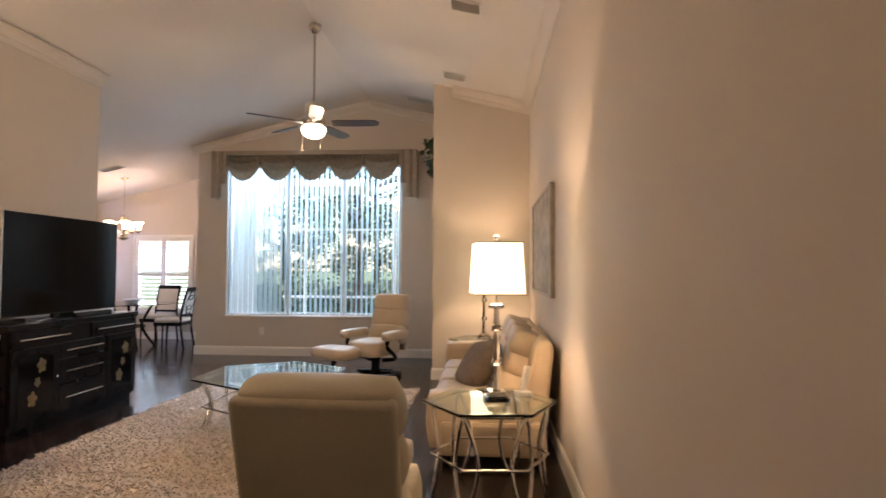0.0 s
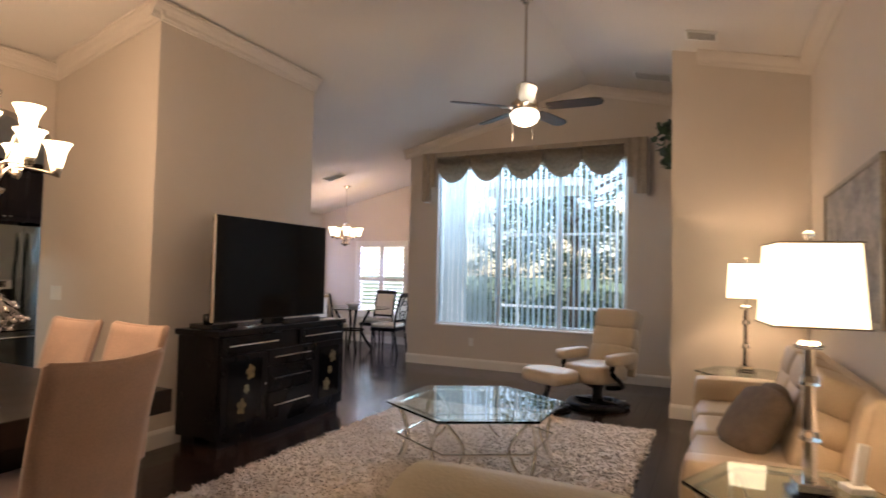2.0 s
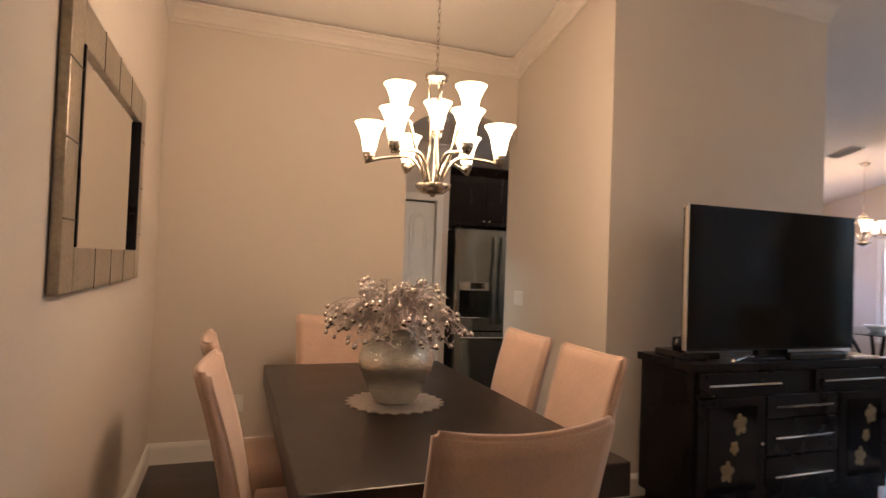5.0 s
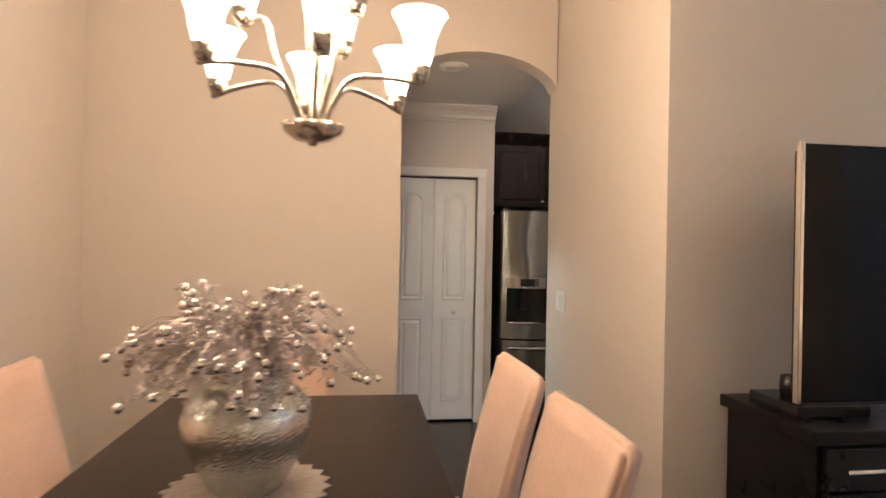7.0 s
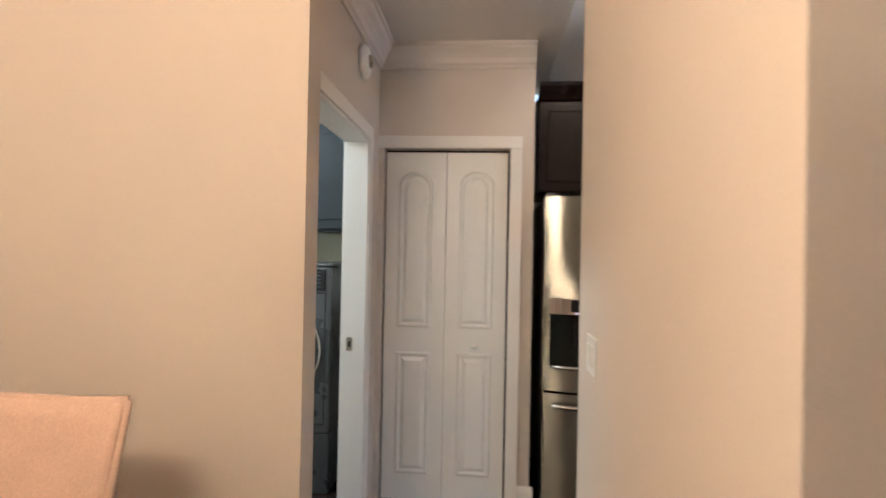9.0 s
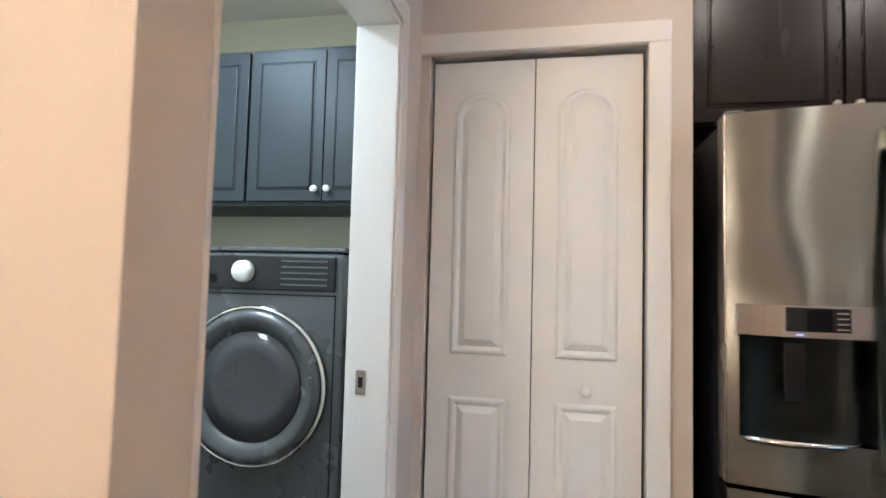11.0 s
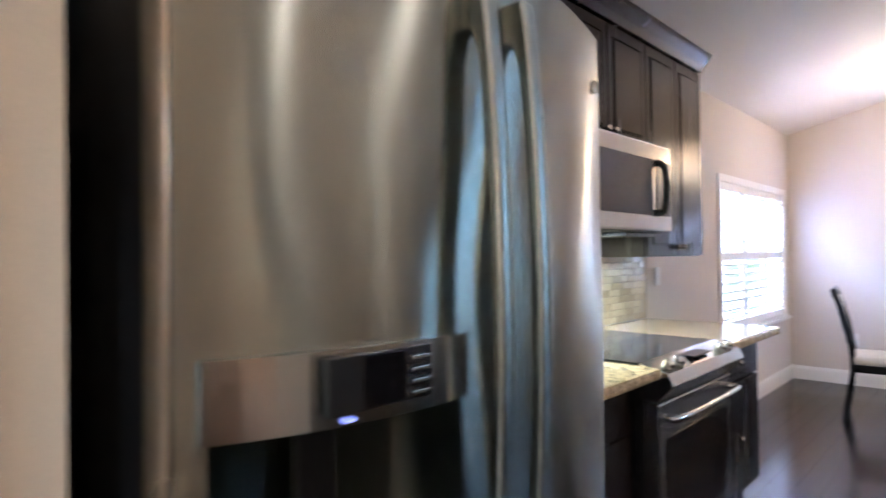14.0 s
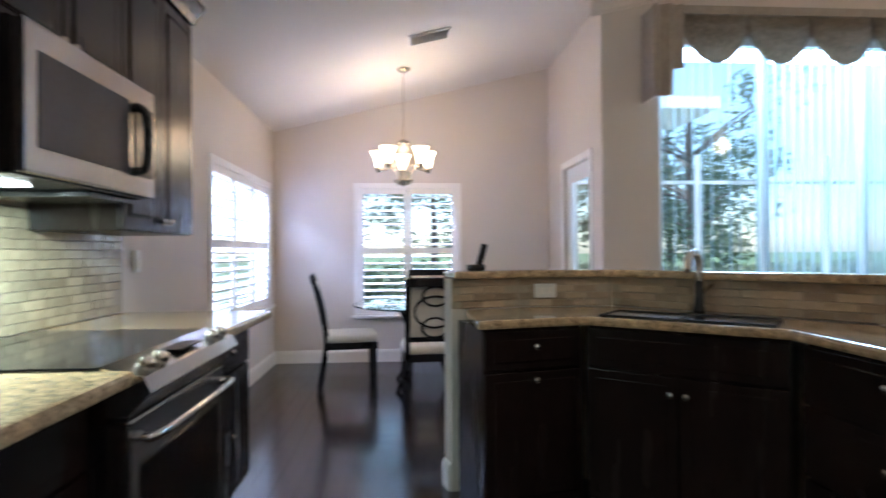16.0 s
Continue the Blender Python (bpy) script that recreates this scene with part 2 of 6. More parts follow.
def bm_prism(pts, h, axis="z", base=0.0, bevel=0.0, bm=None):
    """A flat outline pushed out by h: pts are (x, y) for z, (x, z) for y, (y, z) for x."""
    made = bmesh.new() if bm is None else bm

    def put(p, k):
        return {"z": (p[0], p[1], k), "y": (p[0], k, p[1]), "x": (k, p[0], p[1])}[axis]
    lo = [made.verts.new(put(p, base)) for p in pts]
    hi = [made.verts.new(put(p, base + h)) for p in pts]
    n = len(pts)
    fs = [made.faces.new(lo), made.faces.new(hi)]
    for i in range(n):
        fs.append(made.faces.new((lo[i], lo[(i + 1) % n], hi[(i + 1) % n], hi[i])))
    bmesh.ops.recalc_face_normals(made, faces=fs)
    if bevel:
        vs = set(lo + hi)
        es = [e for e in made.edges if e.verts[0] in vs and e.verts[1] in vs]
        bmesh.ops.bevel(made, geom=es, offset=bevel, segments=2, affect='EDGES', profile=0.6)
    return made


def bm_lathe(profile, n=24, at=(0, 0, 0), m=None, bm=None):
    """profile: (radius, z) from bottom to top."""
    made = bmesh.new() if bm is None else bm
    m = Matrix.Translation(at) if m is None else m
    rings = []
    for r, z in profile:
        if r < 1e-5:
            rings.append([made.verts.new(m @ Vector((0, 0, z)))])
        else:
            rings.append([made.verts.new(m @ Vector((r * math.cos(2 * math.pi * i / n), r * math.sin(2 * math.pi * i / n), z))) for i in range(n)])
    for a, b in zip(rings, rings[1:]):
        for i in range(n):
            j = (i + 1) % n
            if len(a) == 1 and len(b) == 1:
                continue
            if len(a) == 1:
                made.faces.new((a[0], b[j], b[i]))
            elif len(b) == 1:
                made.faces.new((a[i], a[j], b[0]))
            else:
                made.faces.new((a[i], a[j], b[j], b[i]))
    return made


def bm_tube(path, r, n=8, bm=None, closed=False):
    """A round rod along a list of points; r a number or one radius a point."""
    made = bmesh.new() if bm is None else bm
    P = [Vector(p) for p in path]
    N = len(P)
    rings = []
    up = Vector((0, 0, 1))
    for i, p in enumerate(P):
        d = (P[(i + 1) % N] - P[i - 1]) if closed else (P[min(i + 1, N - 1)] - P[max(i - 1, 0)])
        d.normalize()
        side = d.cross(up)
        if side.length < 0.05:
            side = d.cross(Vector((0, 1, 0)))
        side.normalize()
        v = side.cross(d)
        q = r[i] if isinstance(r, (list, tuple)) else r
        rings.append([made.verts.new(p + q * (math.cos(2 * math.pi * k / n) * side + math.sin(2 * math.pi * k / n) * v)) for k in range(n)])
    pairs = list(zip(rings, rings[1:])) + ([(rings[-1], rings[0])] if closed else [])
    for a, b in pairs:
        for k in range(n):
            j = (k + 1) % n
            made.faces.new((a[k], a[j], b[j], b[k]))
    if not closed:
        made.faces.new(rings[0][::-1])
        made.faces.new(rings[-1])
    return made


def bm_pad(x0, x1, y0, y1, z0, z1, puff=0.3, cuts=6, bm=None):
    """A soft cushion: a box blown towards a rounded shape."""
    made = bmesh.new()
    bmesh.ops.create_cube(made, size=2.0)
    bmesh.ops.subdivide_edges(made, edges=made.edges[:], cuts=cuts, use_grid_fill=True)
    c = Vector(((x0 + x1) / 2, (y0 + y1) / 2, (z0 + z1) / 2))
    h = Vector(((x1 - x0) / 2, (y1 - y0) / 2, (z1 - z0) / 2))
    for v in made.verts:
        x, y, z = v.co
        sx = x * math.sqrt(max(0, 1 - y * y / 2 - z * z / 2 + y * y * z * z / 3))
        sy = y * math.sqrt(max(0, 1 - x * x / 2 - z * z / 2 + x * x * z * z / 3))
        sz = z * math.sqrt(max(0, 1 - y * y / 2 - x * x / 2 + y * y * x * x / 3))
        q = Vector((x, y, z)).lerp(Vector((sx, sy, sz)) * 1.12, puff)
        v.co = c + Vector((q.x * h.x, q.y * h.y, q.z * h.z))
    if bm is not None:
        me = bpy.data.meshes.new("tmp")
        made.to_mesh(me)
        made.free()
        bm.from_mesh(me)
        bpy.data.meshes.remove(me)
        return bm
    return made


def smooth_line(pts, n=6):
    """A soft curve through points."""
    P = [Vector(p) for p in pts]
    out = []
    for i in range(len(P) - 1):
        a, b, c, d = P[max(i - 1, 0)], P[i], P[i + 1], P[min(i + 2, len(P) - 1)]
        for k in range(n):
            t = k / n
            out.append(0.5 * ((2 * b) + (c - a) * t + (2 * a - 5 * b + 4 * c - d) * t * t + (3 * b - a - 3 * c + d) * t ** 3))
    out.append(P[-1])
    return out


def mesh_of(bm, material, soft=False):
    me = bpy.data.meshes.new("mesh")
    bmesh.ops.recalc_face_normals(bm, faces=bm.faces[:])
    if soft:
        for f in bm.faces:
            f.smooth = True
    bm.to_mesh(me)
    bm.free()
    if material:
        me.materials.append(material)
    return me


def thing(name, label, category, at=(0, 0, 0), turn=0.0, group="", kind=""):
    ob = new(name)
    ob.matrix_basis = pose(*at, 0, 0, turn)
    ob.empty_display_size = 0.1
    return tagged(ob, label, category, group, kind)


def part(name, bm, material, parent=None, label="", soft=False):
    ob = new(name, mesh_of(bm, material, soft))
    if parent:
        ob.parent = parent
    if label:
        ob["label"] = label
    return ob


def single(name, bm, material, label, category, group="", kind="", soft=False):
    return tagged(new(name, mesh_of(bm, material, soft)), label, category, group, kind)


def setting(name, bm, material, label, category):
    return single(name, bm, material, label, category, kind="structure")


# ---- the shell ----
RIDGE_X, RIDGE_Z, SLOPE = -1.2, 3.97, 0.242


def ceil_z(x):
    return RIDGE_Z - SLOPE * abs(x - RIDGE_X)


X_R, X_TV, X_D, X_K, Y_WIN, Y_NOOK = 1.13, -3.52, -4.80, -7.04, 9.50, 11.28
Y_SW, Y_MIR, Y_COL, X_COL, X_CL, X_NE = 4.66, 2.0, 7.84, -0.06, -6.174, -3.97


def wall_y(name, x0, x1, y0, y1, label, z1=None):
    """A wall along y, up to the sloped ceiling."""
    top = max(ceil_z(x0), ceil_z(x1)) if z1 is None else z1
    return setting(name, bm_box(x0, x1, y0, y1, 0, top), PAINT, label, "wall")


def wall_x(name, x0, x1, y0, y1, label, holes=()):
    """A wall along x with a sloped top and rectangular openings (x0, x1, z0, z1)."""
    bm = bmesh.new()
    xs = sorted({x0, x1, *([RIDGE_X] if x0 < RIDGE_X < x1 else []), *[h[0] for h in holes], *[h[1] for h in holes]})
    for a, b in zip(xs, xs[1:]):
        cuts = [h for h in holes if h[0] <= a + 1e-6 and b <= h[1] + 1e-6]
        if cuts:
            z0, z1 = cuts[0][2], cuts[0][3]
            if z0 > 0:
                bm_prism([(a, 0), (b, 0), (b, z0), (a, z0)], y1 - y0, "y", y0, bm=bm)
            bm_prism([(a, z1), (b, z1), (b, ceil_z(b)), (a, ceil_z(a))], y1 - y0, "y", y0, bm=bm)
        else:
            bm_prism([(a, 0), (b, 0), (b, ceil_z(b)), (a, ceil_z(a))], y1 - y0, "y", y0, bm=bm)
    return setting(name, bm, PAINT, label, "wall")


def wall_y_holes(name, x0, x1, y0, y1, label, holes, z1=None):
    bm = bmesh.new()
    top = max(ceil_z(x0), ceil_z(x1)) if z1 is None else z1
    ys = sorted({y0, y1, *[h[0] for h in holes], *[h[1] for h in holes]})
    for a, b in zip(ys, ys[1:]):
        cuts = [h for h in holes if h[0] <= a + 1e-6 and b <= h[1] + 1e-6]
        if cuts:
            if cuts[0][2] > 0:
                bm_box(x0, x1, a, b, 0, cuts[0][2], bm=bm)
            bm_box(x0, x1, a, b, cuts[0][3], top, bm=bm)
        else:
            bm_box(x0, x1, a, b, 0, top, bm=bm)
    return setting(name, bm, PAINT, label, "wall")


WIN = (-3.483, -0.703, 0.62, 3.00)
NWIN = (-6.11, -5.03, 0.54, 1.93)
SWIN = (9.22, 11.02, 0.69, 1.90)
NDOOR = (9.80, 10.62, 0.0, 2.05)

wall_y("wall_east", X_R, X_R + 0.14, -1.2, 8.0, "long warm beige painted living room wall behind the sofa")
wall_x("wall_column", X_COL, X_R + 0.14, Y_COL + 0.16, Y_COL + 0.30, "warm beige wall closing the sofa corner")
setting("wall_column_face", bm_prism([(X_COL, 0), (X_R, 0), (X_R, ceil_z(X_R)), (X_COL, ceil_z(X_COL))], 0.16, "y", Y_COL), PAINT,
        "warm beige projecting wall end beside the window", "wall")
wall_y("wall_column_side", X_COL, X_COL + 0.14, Y_COL + 0.30, Y_WIN, "beige side wall between column and window wall")
wall_x("wall_north", X_NE, X_COL + 0.14, Y_WIN, Y_WIN + 0.16, "beige gabled window wall of the living room", [WIN])
wall_y_holes("wall_nook_east", X_NE, X_NE + 0.14, Y_WIN + 0.16, Y_NOOK, "pale wall of the breakfast nook with a glazed door", [NDOOR])
wall_x("wall_nook_north", X_K - 0.14, X_NE + 0.14, Y_NOOK, Y_NOOK + 0.16, "pale wall of the breakfast nook under the sloped ceiling", [NWIN])
wall_y_holes("wall_west", X_K - 0.14, X_K, 4.60, Y_NOOK, "pale kitchen wall with a shuttered window", [SWIN])
wall_y("wall_tv", X_TV - 0.14, X_TV, Y_SW, 6.52, "warm beige wall behind the television")
wall_x("wall_switch", X_D - 0.14, X_TV - 0.14, Y_SW, Y_SW + 0.12, "warm beige dining room wall with a light switch")
wall_x("wall_mirror", X_D - 0.14, -1.6, Y_MIR - 0.14, Y_MIR, "warm beige dining room wall with a mirror")
wall_y("wall_foyer_west", -1.74, -1.6, -1.2, Y_MIR - 0.14, "plain beige foyer wall")
wall_x("wall_south", -1.74, X_R + 0.14, -1.34, -1.2, "plain beige wall behind the entrance")

# dining wall with the arched opening
ARC_Y0, ARC_Y1, ARC_S, ARC_T = 3.715, 4.652, 2.43, 2.625
bm = bm_box(X_D - 0.14, X_D, Y_MIR, ARC_Y0, 0, ceil_z(X_D))
arc = []
for k in range(25):
    u = k / 24
    arc.append((ARC_Y0 + (ARC_Y1 - ARC_Y0) * u, ARC_S + (ARC_T - ARC_S) * (1 - (2 * u - 1) ** 2) ** 0.62))
for (ya, za), (yb, zb) in zip(arc, arc[1:]):
    bm_prism([(ya, za), (yb, zb), (yb, ceil_z(X_D)), (ya, ceil_z(X_D))], 0.14, "x", X_D - 0.14, bm=bm)
setting("wall_arch", bm, PAINT, "warm beige dining room wall with an arched opening", "wall")

# hall and laundry
HALL_Z = 2.64
CL_Y0, CL_Y1 = 3.725, 4.452
LD = (-5.88, -4.965, 0.0, 2.05)
wall_y_holes("wall_closet", X_CL - 0.10, X_CL, 3.57, 4.588, "off-white hall wall around the bifold closet", [(CL_Y0, CL_Y1, 0.0, 2.055)], HALL_Z)
wall_y("wall_closet_back", X_K - 0.14, X_K - 0.04, 1.9, 4.60, "plain wall behind the closet", HALL_Z)
setting("wall_closet_side", bm_box(X_K, X_CL - 0.10, 4.488, 4.588, 0, HALL_Z), PAINT, "wall between closet and refrigerator", "wall")
bm = bm_box(X_K - 0.04, LD[0], 3.57, 3.69, 0, HALL_Z)
bm_box(LD[1], X_D - 0.14, 3.57, 3.69, 0, HALL_Z, bm=bm)
bm_box(LD[0], LD[1], 3.57, 3.69, LD[3], HALL_Z, bm=bm)
setting("wall_laundry", bm, PAINT, "pale hall wall with the laundry doorway", "wall")
LPAINT = mat("laundry_paint", (0.62, 0.60, 0.47), 0.75, var=0.02, scale=1.2, fine=160, bump=0.1)
setting("wall_laundry_back", bm_box(X_K - 0.04, X_K + 0.06, 1.9, 3.57, 0, HALL_Z), LPAINT, "cream laundry room wall", "wall")
setting("wall_laundry_south", bm_box(X_K + 0.06, X_D - 0.14, 1.86, 1.96, 0, HALL_Z), LPAINT, "cream laundry room end wall", "wall")

# floor slab and ceilings
setting("floor", bm_box(-7.3, 1.4, -1.4, 11.5, -0.12, -0.012), ESPRESSO, "dark wood floor under the boards", "floor")
bm = bmesh.new()
T = 0.10
bm_prism([(X_D - 0.14, ceil_z(X_D - 0.14)), (RIDGE_X, RIDGE_Z), (X_R + 0.14, ceil_z(X_R + 0.14)), (X_R + 0.14, ceil_z(X_R) + T + 0.1), (RIDGE_X, RIDGE_Z + T), (X_D - 0.14, ceil_z(X_D - 0.14) + T)],
         Y_SW + 1.34 + 0.06, "y", -1.34, bm=bm)
bm_prism([(X_K - 0.14, ceil_z(X_K - 0.14)), (RIDGE_X, RIDGE_Z), (X_R + 0.14, ceil_z(X_R + 0.14)), (X_R + 0.14, ceil_z(X_R) + T + 0.1), (RIDGE_X, RIDGE_Z + T), (X_K - 0.14, ceil_z(X_K - 0.14) + T)],
         Y_NOOK + 0.16 - Y_SW - 0.06, "y", Y_SW + 0.06, bm=bm)
setting("ceiling", bm, CEIL, "vaulted warm white painted ceiling", "ceiling")
setting("ceiling_hall", bm_box(X_K - 0.14, X_D - 0.14, 1.86, Y_SW + 0.06, HALL_Z, HALL_Z + 0.1), CEIL, "flat white hall ceiling", "ceiling")


def profile_run(name, a, b, prof, up=(0, 0, 1), out=(1, 0, 0), material=None, label="", category="trim"):
    """A moulding from a to b; prof: (out, up) outline."""
    a, b, up, out = Vector(a), Vector(b), Vector(up), Vector(out)
    bm = bmesh.new()
    lo = [bm.verts.new(a + out * p[0] + up * p[1]) for p in prof]
    hi = [bm.verts.new(b + out * p[0] + up * p[1]) for p in prof]
    n = len(prof)
    bm.faces.new(lo)
    bm.faces.new(hi)
    for i in range(n):
        bm.faces.new((lo[i], lo[(i + 1) % n], hi[(i + 1) % n], hi[i]))
    return setting(name, bm, material or TRIM, label, category)


CROWNM = mat("crown_paint", (0.68, 0.62, 0.56), 0.5, var=0.015, scale=3, fine=90, bump=0.04)
CROWN = [(0, 0), (0, -0.125), (0.014, -0.125), (0.018, -0.11), (0.03, -0.10), (0.036, -0.075), (0.055, -0.05), (0.078, -0.032), (0.085, -0.018), (0.10, -0.014), (0.10, 0)]
CL = "white painted crown moulding under the ceiling"


def crown(a, b, out):
    profile_run("trim_crown", a, b, CROWN, out=out, material=CROWNM, label=CL)


e = 0.002
crown((X_R, -1.2, ceil_z(X_R)), (X_R, Y_COL, ceil_z(X_R)), (-1, 0, 0))
crown((0.17, Y_COL, ceil_z(0.17) - e), (X_R, Y_COL, ceil_z(X_R) - e), (0, -1, 0))
crown((X_TV, Y_SW - 0.10, ceil_z(X_TV)), (X_TV, 6.53, ceil_z(X_TV)), (1, 0, 0))
crown((X_D, Y_SW, ceil_z(X_D)), (X_TV + 0.05, Y_SW, ceil_z(X_TV + 0.05)), (0, -1, 0))
crown((X_D, Y_MIR, ceil_z(X_D)), (X_D, Y_SW, ceil_z(X_D)), (1, 0, 0))
crown((X_D, Y_MIR, ceil_z(X_D) - e), (-1.6, Y_MIR, ceil_z(-1.6) - e), (0, 1, 0))
crown((X_NE - 0.09, Y_WIN, ceil_z(X_NE - 0.09)), (RIDGE_X, Y_WIN, RIDGE_Z), (0, -1, 0))
crown((RIDGE_X, Y_WIN, RIDGE_Z), (X_COL, Y_WIN, ceil_z(X_COL)), (0, -1, 0))
crown((X_CL, 3.69, HALL_Z), (X_CL, 4.588, HALL_Z), (1, 0, 0))
crown((X_D - 0.14, 3.69, HALL_Z - e), (X_CL, 3.69, HALL_Z - e), (0, 1, 0))

BASEP = [(0, 0), (0.016, 0), (0.016, 0.11), (0.012, 0.125), (0.006, 0.14), (0, 0.14)]


def base(a, b, out):
    profile_run("baseboard", a, b, BASEP, out=out, label="tall white painted baseboard", category="baseboard")


base((X_R, -1.2, 0), (X_R, Y_COL, 0), (-1, 0, 0))
base((X_COL, Y_COL, 0), (X_R, Y_COL, 0), (0, -1, 0))
base((X_COL, Y_COL - 0.016, 0), (X_COL, Y_WIN, 0), (-1, 0, 0))
base((X_NE - 0.016, Y_WIN, 0), (X_COL, Y_WIN, 0), (0, -1, 0))
base((X_NE, Y_WIN, 0), (X_NE, NDOOR[0] - 0.08, 0), (-1, 0, 0))
base((X_NE, NDOOR[1] + 0.08, 0), (X_NE, Y_NOOK, 0), (-1, 0, 0))
base((X_K, Y_NOOK, 0), (X_NE, Y_NOOK, 0), (0, -1, 0))
base((X_K, 7.90, 0), (X_K, Y_NOOK, 0), (1, 0, 0))
base((X_TV, Y_SW, 0), (X_TV, 6.52, 0), (1, 0, 0))
base((X_D, Y_SW, 0), (X_TV + 0.016, Y_SW, 0), (0, -1, 0))
base((X_D, Y_MIR, 0), (X_D, ARC_Y0, 0), (1, 0, 0))
base((X_D, Y_MIR, 0), (-1.6, Y_MIR, 0), (0, 1, 0))
base((X_CL, 4.52, 0), (X_CL, 4.61, 0), (1, 0, 0))

# ==== things ====


# ---- living room ----
def hexagon(r, turn, n=6):
    return [(r * math.cos(radians(turn) + i * 2 * math.pi / n), r * math.sin(radians(turn) + i * 2 * math.pi / n)) for i in range(n)]


def glass_table(name, label, at, r, h, turn):
    t = thing(name, label, "table", at, turn)
    part("tabletop", bm_prism(hexagon(r, 0), 0.018, base=h - 0.018, bevel=0.005), TABLEGLASS, t, "clear glass top with a green edge")
    k = r * 0.86
    part("top_rail", bm_tube([(x, y, h - 0.029) for x, y in hexagon(k, 0)], 0.009, 8, closed=True), CHROME, t)
    part("stretcher", bm_tube([(x, y, h * 0.44) for x, y in hexagon(k * 1.01, 0)], 0.008, 8, closed=True), CHROME, t)
    for i in range(6):
        a = radians(60 * i)
        ca, sa = math.cos(a), math.sin(a)
        for sgn in (-1, 1):
            line = []
            for rr, zz, off in ((k, h - 0.032, 0.012), (k * 0.96, h * 0.82, 0.075), (k * 0.89, h * 0.60, 0.155), (k * 0.88, h * 0.42, 0.172), (k * 0.92, h * 0.20, 0.12), (k * 0.98, 0.012, 0.03)):
                o = off * sgn * r
                line.append((rr * ca - o * sa, rr * sa + o * ca, zz))
            part("leg", bm_tube(smooth_line(line, 5), 0.0125, 8), CHROME, t, soft=True)
    return t


RUG_T = 0.032
glass_table("coffee_table", "hexagonal glass coffee table with curved chrome legs on a shag rug", (-1.24, 5.64, RUG_T), 0.66, 0.42, 30)
glass_table("end_table", "hexagonal glass end table with curved chrome legs beside the sofa", (0.62, 4.29, 0), 0.41, 0.57, 5)
glass_table("end_table", "hexagonal glass end table with curved chrome legs in the corner", (0.58, 7.36, 0), 0.41, 0.57, 5)


def table_lamp(at, label, turn):
    t = thing("table_lamp", label, "lamp", at, turn, group="crystal table lamps")
    part("base", bm_box(-0.075, 0.075, -0.075, 0.075, 0, 0.025, 0.004), CRYSTAL, t)
    part("plinth", bm_box(-0.055, 0.055, -0.055, 0.055, 0.026, 0.06, 0.006), CHROME, t)
    z = 0.061
    for w, h in ((0.024, 0.15), (0.034, 0.035), (0.021, 0.17), (0.032, 0.035), (0.019, 0.10)):
        b = bmesh.new()
        bmesh.ops.create_cone(b, cap_ends=True, segments=6, radius1=w * 1.15, radius2=w * 0.9, depth=h, matrix=Matrix.Translation((0, 0, z + h / 2)))
        part("column", b, CHROME if w < 0.03 else CRYSTAL, t)
        z += h + 0.001
    part("collar", bm_lathe([(0.0, z), (0.045, z), (0.05, z + 0.012), (0.03, z + 0.03), (0.0, z + 0.03)], 16), CRYSTAL, t, soft=True)
    z0, z1 = 0.645, 0.955
    b = bmesh.new()
    lo = [b.verts.new((x * 0.152, y * 0.152, z0)) for x, y in ((-1, -1), (1, -1), (1, 1), (-1, 1))]
    hi = [b.verts.new((x * 0.135, y * 0.135, z1)) for x, y in ((-1, -1), (1, -1), (1, 1), (-1, 1))]
    for i in range(4):
        b.faces.new((lo[i], lo[(i + 1) % 4], hi[(i + 1) % 4], hi[i]))
    bmesh.ops.bevel(b, geom=[e2 for e2 in b.edges if abs(e2.verts[0].co.z - e2.verts[1].co.z) > 0.1], offset=0.015, segments=3, affect='EDGES')
    bmesh.ops.solidify(b, geom=b.faces[:], thickness=0.003)
    part("shade", b, SHADE, t, "glowing cream cloth shade")
    for zz, rr in ((z0, 0.153), (z1, 0.136)):
        part("shade_trim", bm_tube([(-rr, -rr, zz), (rr, -rr, zz), (rr, rr, zz), (-rr, rr, zz)], 0.004, 6, closed=True), TAUPE, t)
    part("stem", bm_tube([(0, 0, z + 0.02), (0, 0, z1 + 0.02)], 0.005, 8), CHROME, t)
    part("finial", bm_lathe([(0, z1 + 0.015), (0.012, z1 + 0.02), (0.022, z1 + 0.035), (0.012, z1 + 0.05), (0, z1 + 0.055)], 12), CRYSTAL, t, soft=True)


table_lamp((0.66, 4.30, 0.57), "lit crystal table lamp with square cream shade on glass table", 8)
table_lamp((0.58, 7.42, 0.57), "lit crystal table lamp with a square cream shade in the corner", 0)

t = thing("cordless_handset", "slim white handset upright in a small cradle", "telephone", (0.83, 4.44, 0.571), 20)
part("cradle", bm_box(-0.045, 0.045, -0.04, 0.04, 0, 0.028, 0.008), WHITEP, t)
b = bm_box(-0.02, 0.02, -0.013, 0.013, 0, 0.165, 0.008)
bmesh.ops.transform(b, matrix=Matrix.Translation((0, 0, 0.022)) @ Matrix.Rotation(radians(10), 4, 'Y'), verts=b.verts[:])
part("handset", b, WHITEP, t)

